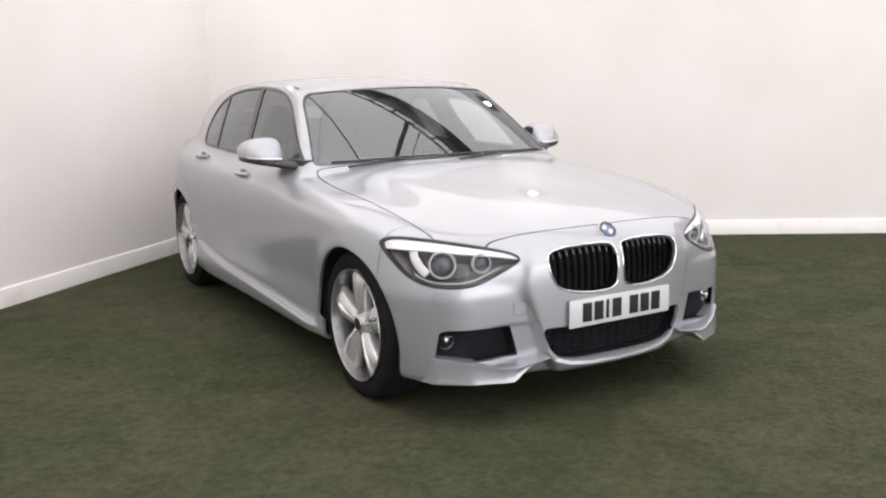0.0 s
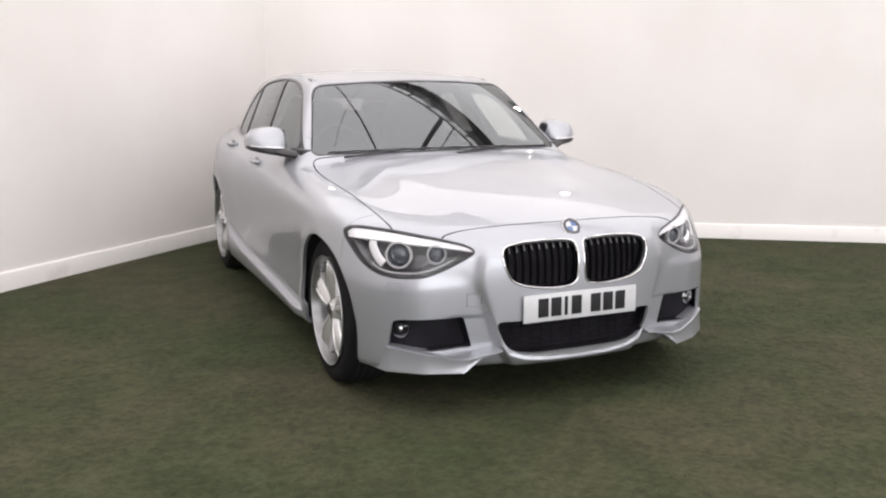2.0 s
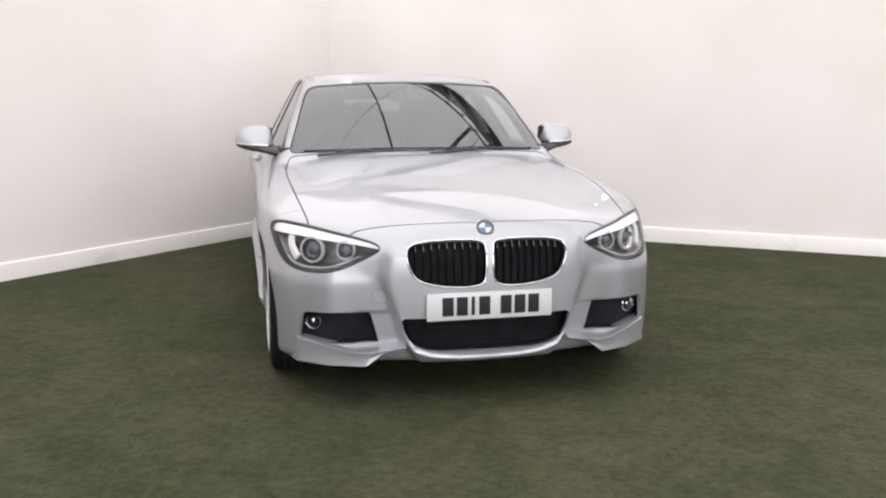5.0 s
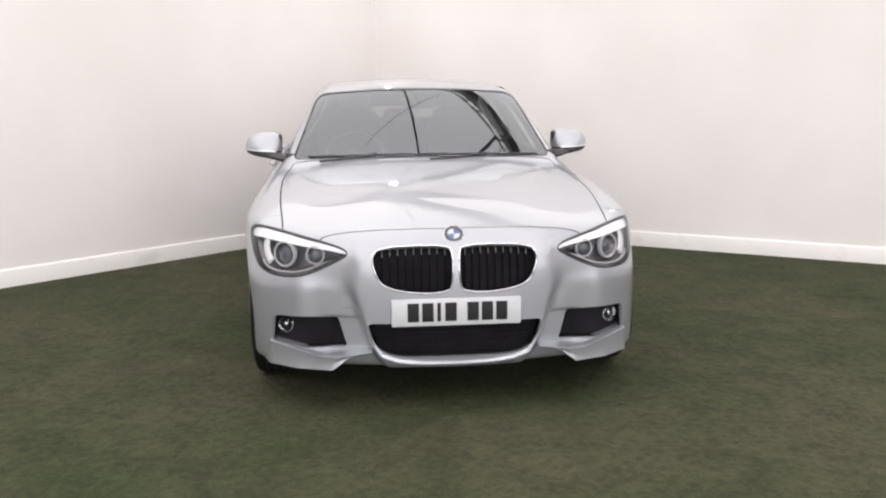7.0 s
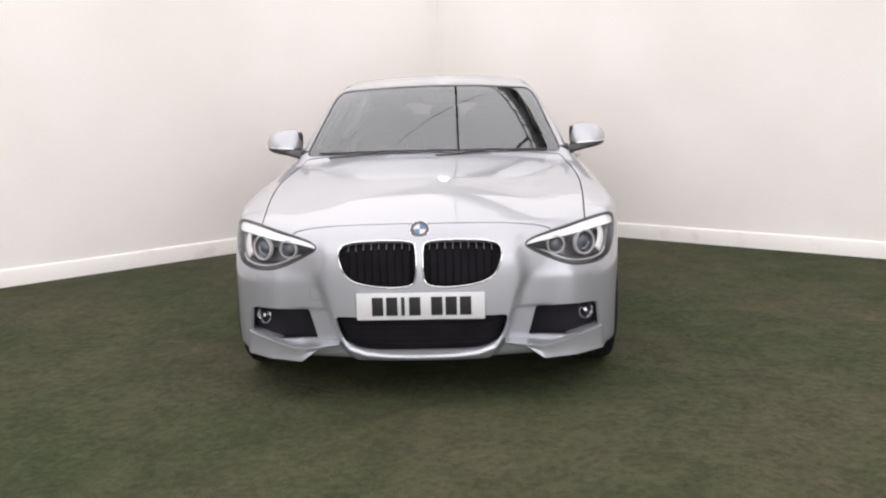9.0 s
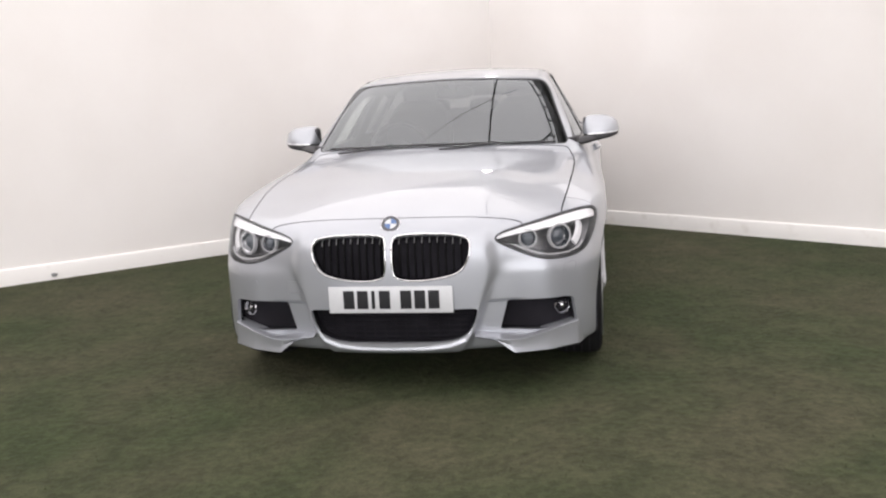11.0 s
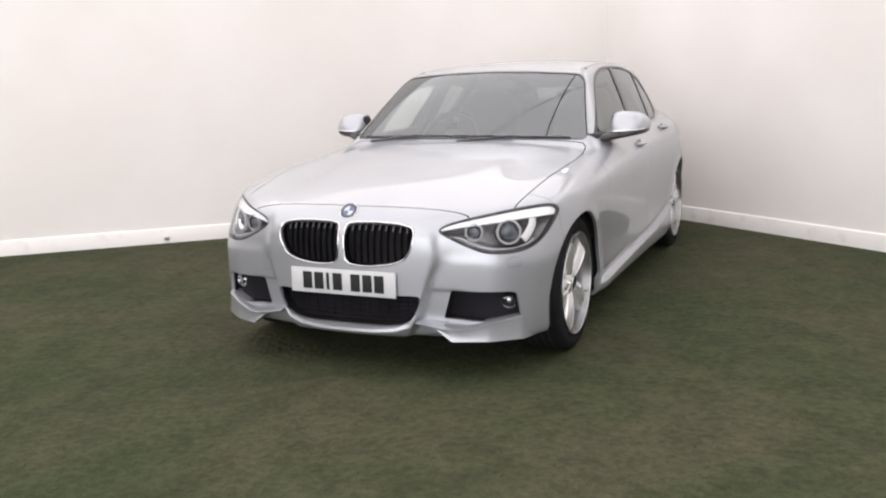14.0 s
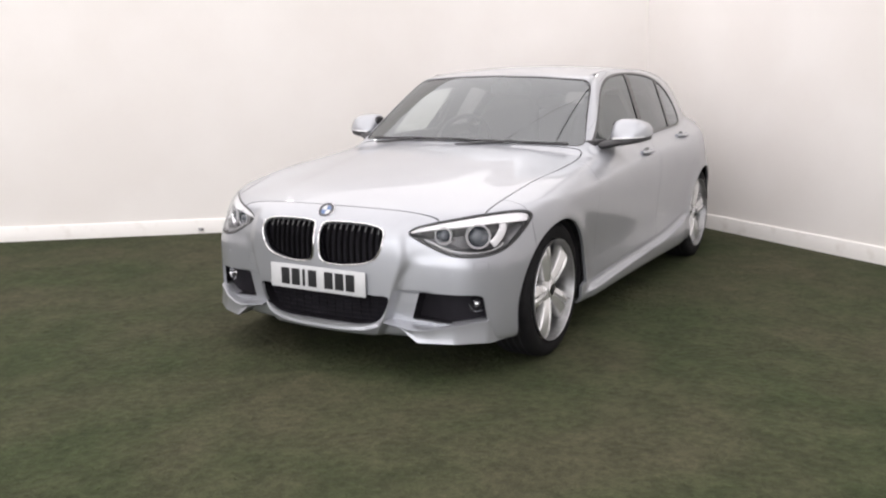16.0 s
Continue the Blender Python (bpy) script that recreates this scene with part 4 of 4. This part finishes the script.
disc_at("badge_ring", bc, bn, [(0.0250, 0.0036), (0.0255, 0.0052), (0.0385, 0.0050), (0.0392, 0.003)], BADGERING, badge, segs=48)
bmx = Matrix.Translation(bc) @ Vector(bn).to_track_quat("Z", "Y").to_matrix().to_4x4()
for k in range(4):
    bm = bmesh.new()
    vs = [bm.verts.new(bmx @ Vector((0.0002, 0, 0.0042)))] + [bm.verts.new(bmx @ Vector((0.0255 * math.cos(a), 0.0255 * math.sin(a), 0.0040))) for a in np.linspace(k * math.pi / 2, (k + 1) * math.pi / 2, 9)]
    bm.faces.new(vs)
    part("badge_quarter", bm, (BLUE, PLATE)[k % 2], badge)


# ---- wheels ----
def wheel(cx, cy, turn):
    """A wheel whose outer face looks along +x at the origin of its own parts."""
    s = 1 if cx > 0 else -1
    m = Matrix.Translation((cx, cy, FLOOR + 0.319)) @ Matrix.Rotation(radians(90 * s), 4, "Y")
    tyre = part("wheel", revolve([(0.234, -0.20), (0.285, -0.215), (0.310, -0.205), (0.3185, -0.18), (0.3195, -0.11), (0.3185, -0.045), (0.312, -0.020), (0.302, -0.010), (0.280, -0.002), (0.256, -0.004), (0.242, -0.010), (0.236, -0.02)], 96, m), RUBBER, car, "low-profile black tyre on a silver twin-spoke alloy")
    for r in (0.3198,):
        for h in (-0.06, -0.095, -0.13, -0.165):
            part("tread_groove", revolve([(r, h - 0.004), (r + 0.0003, h), (r, h + 0.004)], 96, m), SHELL, tyre)
    rim = part("rim", revolve([(0.236, -0.008), (0.2395, -0.001), (0.238, 0.003), (0.2355, 0.002), (0.2340, -0.002)], 96, m), RIMLIP, tyre, "bright silver alloy rim")
    part("brake_disc", revolve([(0.0, -0.100), (0.148, -0.100), (0.148, -0.122), (0.0, -0.122)], 64, m), DISC, tyre, "bare steel brake disc")
    part("wheel_backing", revolve([(0.0, -0.150), (0.224, -0.150)], 64, m), SHELL, tyre, "black brake back plate")
    part("wheel_barrel", revolve([(0.222, -0.149), (0.221, -0.12), (0.223, -0.09), (0.225, -0.045), (0.228, -0.030), (0.2340, -0.002)], 64, m), BARREL, tyre, "satin silver inside of the wheel rim")
    part("brake_caliper", box(0, 0, 0, 0.085, 0.20, 0.05, 0.016), SHELL, tyre, "dark brake caliper").matrix_world = m @ Matrix.Rotation(radians(180 if s < 0 else 0), 4, "Z") @ Matrix.Rotation(radians(30 * s), 4, "Z") @ Matrix.Translation((0.142, 0, -0.108))
    for k in range(5):
        base = m @ Matrix.Rotation(radians(turn + 72 * k), 4, "Z")
        for side in (-1, 1):
            bm = bmesh.new()
            prev = None
            for u in np.linspace(0, 1, 13):
                r = 0.036 + u * 0.198
                mid = side * (0.0165 + 0.0195 * u)
                hw = 0.0160 + 0.0185 * u ** 1.3
                h = -0.024 + 0.010 * u + 0.010 * math.sin(u * math.pi) - 0.008 * max(0, u - 0.85) / 0.15
                out_, in_ = side * hw, -side * hw
                prof = [(out_, -0.050), (out_, -0.020), (out_ * 0.86, -0.014), (in_ * 0.45, 0.0), (in_ * 0.70, 0.0), (in_, -0.010), (in_, -0.050)]
                ringv = [bm.verts.new(base @ Vector((r, mid + a, h + b))) for a, b in prof]
                if prev:
                    for j in range(7):
                        bm.faces.new((prev[j], prev[(j + 1) % 7], ringv[(j + 1) % 7], ringv[j]))
                prev = ringv
            part("spoke", bm, ALLOY, tyre)
        part("wheel_bolt", revolve([(0.0, -0.030), (0.008, -0.030), (0.009, -0.045)], 10, m @ Matrix.Rotation(radians(turn + 36 + 72 * k), 4, "Z") @ Matrix.Translation((0.056, 0, 0))), DISC, tyre)
    part("hub", revolve([(0.0, -0.020), (0.034, -0.021), (0.052, -0.026), (0.072, -0.036), (0.076, -0.065)], 40, m), ALLOY, tyre)
    part("hub_cap", revolve([(0.0, -0.0135), (0.026, -0.0145), (0.031, -0.017), (0.032, -0.024)], 32, m), INK, tyre, "dark round hub cap")
    part("cap_ring", revolve([(0.028, -0.0138), (0.030, -0.0132), (0.0325, -0.015), (0.033, -0.022)], 32, m), CHROME, tyre)
    part("valve", box(0, 0, 0, 0.004, 0.004, 0.02), INK, tyre).matrix_world = m @ Matrix.Rotation(radians(turn + 10), 4, "Z") @ Matrix.Translation((0.207, 0, -0.012))
    return tyre


for s in (-1, 1):
    wheel(s * 0.857, 0.702, 0 if s < 0 else 56)
    wheel(s * 0.842, 3.375, 10 if s < 0 else 30)
    # dark arch liners
    for cy, cz, r in ARCHES:
        bm = bmesh.new()
        prev = None
        for a in np.linspace(-0.10, math.pi + 0.25, 41):
            rr = r + 0.006
            pt = [bm.verts.new((s * x, cy + rr * math.cos(a), cz + rr * math.sin(a))) for x in (0.42, 0.60, 0.835 if cy < 1 else 0.775)]
            if prev:
                for j in range(2):
                    bm.faces.new((prev[j], prev[j + 1], pt[j + 1], pt[j]))
            prev = pt
        part("arch_liner", bm, SHELL, car, "black wheel arch liner")
part("underbody", box(0, 2.10, 0.235, 1.0, 3.9, 0.03, 0.01), SHELL, car, "black underbody tray")
part("underbody", box(0, 2.06, 0.232, 1.60, 1.75, 0.026, 0.01), SHELL, car)


# ---- mirrors, handles, wipers, aerial ----
def blob(centre, radii, power=2.6, nu=28, nv=18, shear=0.0):
    """A rounded-box shell."""
    bm = bmesh.new()
    rings = []
    for i in range(nv + 1):
        b = math.pi * (i / nv - 0.5)
        row = []
        for j in range(nu):
            a = 2 * math.pi * j / nu
            c, sn_ = math.cos(a), math.sin(a)
            e = 2 / power
            q = Vector((abs(c) ** e * math.copysign(1, c) * math.cos(b) ** e, abs(sn_) ** e * math.copysign(1, sn_) * max(math.cos(b), 0) ** e, abs(math.sin(b)) ** e * math.copysign(1, b)))
            row.append(bm.verts.new((centre[0] + radii[0] * q.x + shear * q.z, centre[1] + radii[1] * q.y, centre[2] + radii[2] * q.z)))
        rings.append(row)
    for r0, r1 in zip(rings, rings[1:]):
        for j in range(nu):
            bm.faces.new((r0[j], r0[(j + 1) % nu], r1[(j + 1) % nu], r1[j]))
    bmesh.ops.remove_doubles(bm, verts=bm.verts[:], dist=1e-5)
    return bm


for s in (-1, 1):
    bm = blob((0, 0, 0), (0.101, 0.080, 0.093), 3.7, nu=36, nv=24)
    for v in bm.verts:
        lat = v.co.x / 0.101
        v.co.z *= (1.0 - 0.12 * lat - 0.24 * max(lat, 0) ** 2) if v.co.z > 0 else 0.10
        v.co.y += 0.055 * lat ** 2 * (1 if lat > 0 else 0.15) + 0.035 * max(v.co.z, 0) / 0.08
        v.co = Vector((s * (v.co.x + 0.872), v.co.y + 1.690, v.co.z + 0.997 + 0.05 * v.co.x))
    mir = part("door_mirror", bm, PAINT, car, "silver-capped door mirror with a black base")
    bm = blob((0, 0, 0), (0.100, 0.085, 0.020), 3.2, nu=36, nv=12)
    for v in bm.verts:
        lat = v.co.x / 0.100
        v.co.y += 0.055 * lat ** 2 * (1 if lat > 0 else 0.15)
        v.co.z *= 1.15 - 0.35 * lat
        v.co = Vector((s * (v.co.x + 0.870), v.co.y + 1.692, v.co.z + 0.976 + 0.13 * v.co.x))
    part("mirror_base", bm, BLACK, mir, "matt black lower mirror shell")
    bm = blob((0, 0, 0), (0.012, 0.050, 0.052), 3.0, nv=10)
    for v in bm.verts:
        v.co = Vector((s * (v.co.x + 0.783), v.co.y + 1.722, v.co.z + 1.028))
    part("mirror_shoulder", bm, BLACK, mir, "black inner edge of the mirror")
    part("mirror_arm", tube([(s * 0.70, 1.575, 0.948), (s * 0.745, 1.58, 0.952), (s * 0.79, 1.62, 0.962), (s * 0.84, 1.67, 0.972)], 0.052, closed=False, sides=12, flat=0.42, up=(0, 0, 1)), BLACK, mir)
    part("mirror_corner", slab([(s * 0.690, 1.475), (s * 0.742, 1.50), (s * 0.758, 1.66), (s * 0.70, 1.64)], 0.925, 0.985, 0.008), BLACK, mir)
    part("indicator_strip", tube([(s * 0.80, 1.612, 0.988), (s * 0.87, 1.609, 0.992), (s * 0.925, 1.628, 0.996), (s * 0.958, 1.668, 0.999)], 0.0045, closed=False, sides=6, up=(0, 0, 1)), STRIP, mir, "slim clear indicator strip")
    bm = blob((s * 0.868, 1.784, 1.030), (0.080, 0.006, 0.048), 3.2, nv=10)
    part("mirror_glass", bm, CHROME, mir)
    for hy, hz in ((2.118, 0.881), (2.944, 0.926)):
        c = side_at([hy - 0.09, hy - 0.05, hy, hy + 0.05, hy + 0.09], np.full(5, hz), s)
        c[1:4, 0] += s * 0.026
        c[[0, 4], 0] += s * 0.006
        hd = part("door_handle", tube(chaikin(c, 2, closed=False), 0.015, closed=False, sides=10, flat=0.7, up=(0, 0, 1)), PAINT, car, "body-coloured pull door handle")
        cc = side_at([hy], [hz], s)[0]
        # thin pad on the door; the recess's shade is put into its grey
        bm = blob((0, 0, 0), (0.004, 0.055, 0.026), 2.4, nv=10)
        bmesh.ops.translate(bm, vec=(cc[0], cc[1], cc[2]), verts=bm.verts[:])
        part("handle_shade", bm, HANDLEDARK, hd)

for a, b in (((-0.62, 0.966), (0.06, 0.979)), ((-0.04, 0.978), (0.62, 0.964))):
    pts = np.array([(a[0] + (b[0] - a[0]) * u, 0.0, a[1] + (b[1] - a[1]) * u + 0.003 * math.sin(u * math.pi)) for u in np.linspace(0, 1, 12)])
    ys = np.linspace(1.1, 1.7, 241)
    f = body_field(pts[:, 0][:, None], ys[None, :], pts[:, 2][:, None]) < 0
    pts[:, 1] = ys[f.argmax(1)]
    p = settle(pts, 3)
    wiper = part("wiper", tube(p + normals(p) * 0.006, 0.0055, closed=False, sides=8), BLACK, car, "black windscreen wiper")
    part("wiper_arm", tube([tuple(p[6] + normals(p[6:7])[0] * 0.012), tuple(p[3] + np.array([0, -0.035, -0.010])), tuple(p[1] + np.array([0, -0.05, -0.018]))], 0.006, closed=False, sides=8, up=(0, 0, 1)), BLACK, wiper)
# cowl panel below the glass
xs = np.linspace(-0.66, 0.66, 45)
bm = bmesh.new()
prev = None
for x in xs:
    y0 = 1.275 + 0.30 * x * x
    z0 = float(HOOD_Z(y0)) - 0.10 * x * x - 0.004
    pt = [bm.verts.new(q) for q in ((x, y0 - 0.03, z0 - 0.012), (x, y0 + 0.015, z0 + 0.004), (x, y0 + 0.045, z0 + 0.014))]
    if prev:
        for j in range(2):
            bm.faces.new((prev[j], prev[j + 1], pt[j + 1], pt[j]))
    prev = pt
part("cowl_panel", bm, BLACK, car, "black plastic scuttle panel")
# aerial fin and roof seams
bm = bmesh.new()
prev = None
for u in np.linspace(0, 1, 11):
    y = 3.30 + 0.15 * u
    h = 0.048 * u ** 0.7 if u < 0.85 else 0.048 * 0.85 ** 0.7 * (1 - (u - 0.85) / 0.15 * 0.5)
    w = 0.020 * math.sin(min(1, u + 0.1) * math.pi * 0.55)
    zr = float(ROOF_Z(y)) - 0.006
    pt = [bm.verts.new(q) for q in ((-w, y, zr), (-w * 0.35, y, zr + h * 0.8 + 0.006), (0, y, zr + h + 0.006), (w * 0.35, y, zr + h * 0.8 + 0.006), (w, y, zr))]
    if prev:
        for j in range(4):
            bm.faces.new((prev[j], prev[j + 1], pt[j + 1], pt[j]))
    prev = pt
part("aerial_fin", bm, PAINT, car, "small silver roof aerial fin")
for s in (-1, 1):
    ys = np.linspace(1.98, 3.7, 50)
    xs = 0.515 - 0.03 * (ys - 2.0)
    p = settle(np.stack([xs * s, ys, ROOF_Z(ys) - 0.04], 1), 6)
    part("roof_seam", tube(p, 0.004, closed=False, sides=6, flat=0.35), SEAM, car, "thin dark roof seam")

# ---- cabin ----
INNER_FRONT = [(1.745, 0.965), (1.800, 1.050), (1.875, 1.140), (1.950, 1.195), (2.050, 1.232), (2.180, 1.243), (2.330, 1.245), (2.325, 1.150), (2.320, 1.050), (2.315, 0.975), (2.100, 0.968), (1.900, 0.965)]
INNER_REAR = [(2.520, 0.985), (2.530, 1.080), (2.545, 1.180), (2.560, 1.245), (2.680, 1.240), (2.780, 1.230), (2.860, 1.210), (2.840, 1.130), (2.800, 1.050), (2.770, 0.990), (2.680, 0.987), (2.600, 0.985)]


def inner_frame(name, opening, lo, hi, s, label):
    """Inside trim of a door round its window opening: a dark ring with a rolled edge, inboard of the glass."""
    q = np.array(opening)
    c = q.mean(0)
    outer = np.stack([np.clip(c[0] + (q[:, 0] - c[0]) * 1.9, lo, hi), np.clip(c[1] + (q[:, 1] - c[1]) * 1.75, 0.86, 1.335)], 1)
    outer[:, 0] = np.maximum(outer[:, 0], 1.50 + np.maximum(outer[:, 1] - 0.95, 0) * 1.15)
    bm = bmesh.new()
    rings = []
    for pts, inset in ((outer, 0.030), (q, 0.055), (q * 0.985 + c * 0.015, 0.040), (q * 0.99 + c * 0.01, 0.025)):
        x = CABIN_W(pts[:, 0]) - 0.50 * (pts[:, 1] - 0.95) - 0.10 * (pts[:, 1] - 0.95) ** 2 - inset
        rings.append([bm.verts.new((s * a, y, z)) for a, (y, z) in zip(x, pts)])
    n = len(q)
    for r0, r1 in zip(rings, rings[1:]):
        for i in range(n):
            bm.faces.new((r0[i], r0[(i + 1) % n], r1[(i + 1) % n], r1[i]))
    return part(name, bm, TRIMGREY, car, label)


for s in (-1, 1):
    inner_frame("door_lining", INNER_FRONT, 1.50, 2.425, s, "dark grey inner door and window frame")
    inner_frame("door_lining", INNER_REAR, 2.425, 3.05, s, "dark grey inner door and window frame")
part("dashboard", blob((0, 1.78, 0.86), (0.64, 0.30, 0.085), 3.0), TRIMGREY, car, "dark grey dashboard")
wm = Matrix.Translation((-0.36, 2.05, 0.90)) @ Matrix.Rotation(radians(66), 4, "X")
ringp = [wm @ Vector((0.185 * math.cos(a), 0.185 * math.sin(a), 0)) for a in np.linspace(0, 2 * math.pi, 40, endpoint=False)]
sw = part("steering_wheel", tube([tuple(q) for q in ringp], 0.016, sides=8, up=tuple(wm.to_3x3() @ Vector((0, 0, 1)))), BLACK, car, "black steering wheel")
part("wheel_boss", revolve([(0.0, 0.02), (0.07, 0.015), (0.085, -0.02)], 24, wm), BLACK, sw)
for s in (-1, 1):
    bm = blob((s * 0.36, 2.62, 0.86), (0.235, 0.075, 0.34), 3.0)
    for v in bm.verts:
        v.co.y += 0.32 * (v.co.z - 0.60)
    seat = part("front_seat", bm, SEATCLOTH, car, "dark cloth front seat")
    part("headrest", blob((s * 0.36, 2.83, 1.235), (0.125, 0.05, 0.075), 2.8), SEATCLOTH, seat)
    part("seat_cushion", blob((s * 0.36, 2.38, 0.55), (0.25, 0.28, 0.09), 3.0), SEATCLOTH, seat)
bm = blob((0, 3.42, 0.83), (0.60, 0.08, 0.28), 3.2)
for v in bm.verts:
    v.co.y += 0.35 * (v.co.z - 0.60)
rear = part("rear_seat", bm, SEATCLOTH, car, "dark cloth rear bench")
for x in (-0.38, 0, 0.38):
    part("headrest", blob((x, 3.57, 1.12), (0.115, 0.045, 0.06), 2.8), SEATCLOTH, rear)
mirror_in = part("rear_view_mirror", blob((0.02, 1.93, 1.245), (0.115, 0.018, 0.036), 3.0), BLACK, car, "black interior rear-view mirror")
part("mirror_stalk", tube([(0.0, 1.86, 1.31), (0.01, 1.90, 1.28), (0.02, 1.93, 1.25)], 0.022, closed=False, sides=8, up=(1, 0, 0)), BLACK, mirror_in)
part("cabin_floor", box(0, 2.4, 0.42, 1.5, 2.6, 0.03), SHELL, car)

# ---- short pile standing up from the turf ----
rng = np.random.default_rng(7)
N = 70000
px, py = rng.uniform(-4.6, 4.9, N), rng.uniform(-2.4, 3.2, N)
turn, lean = rng.uniform(0, 2 * math.pi, N), rng.normal(0, 0.004, (N, 2))
tall = rng.uniform(0.005, 0.010, N)
bx, by = 0.0016 * np.cos(turn), 0.0016 * np.sin(turn)
low = np.full(N, FLOOR - 0.001)
blades = np.stack([np.stack([px - bx, py - by, low], 1), np.stack([px + bx, py + by, low], 1), np.stack([px + lean[:, 0], py + lean[:, 1], FLOOR + tall], 1)], 1)
me = bpy.data.meshes.new("turf_pile")
me.from_pydata(blades.reshape(-1, 3).tolist(), [], np.arange(3 * N).reshape(-1, 3).tolist())
tagged(link_mesh("turf_pile", me, GRASS), "short green artificial turf blades on the floor", "turf", kind="stuff")
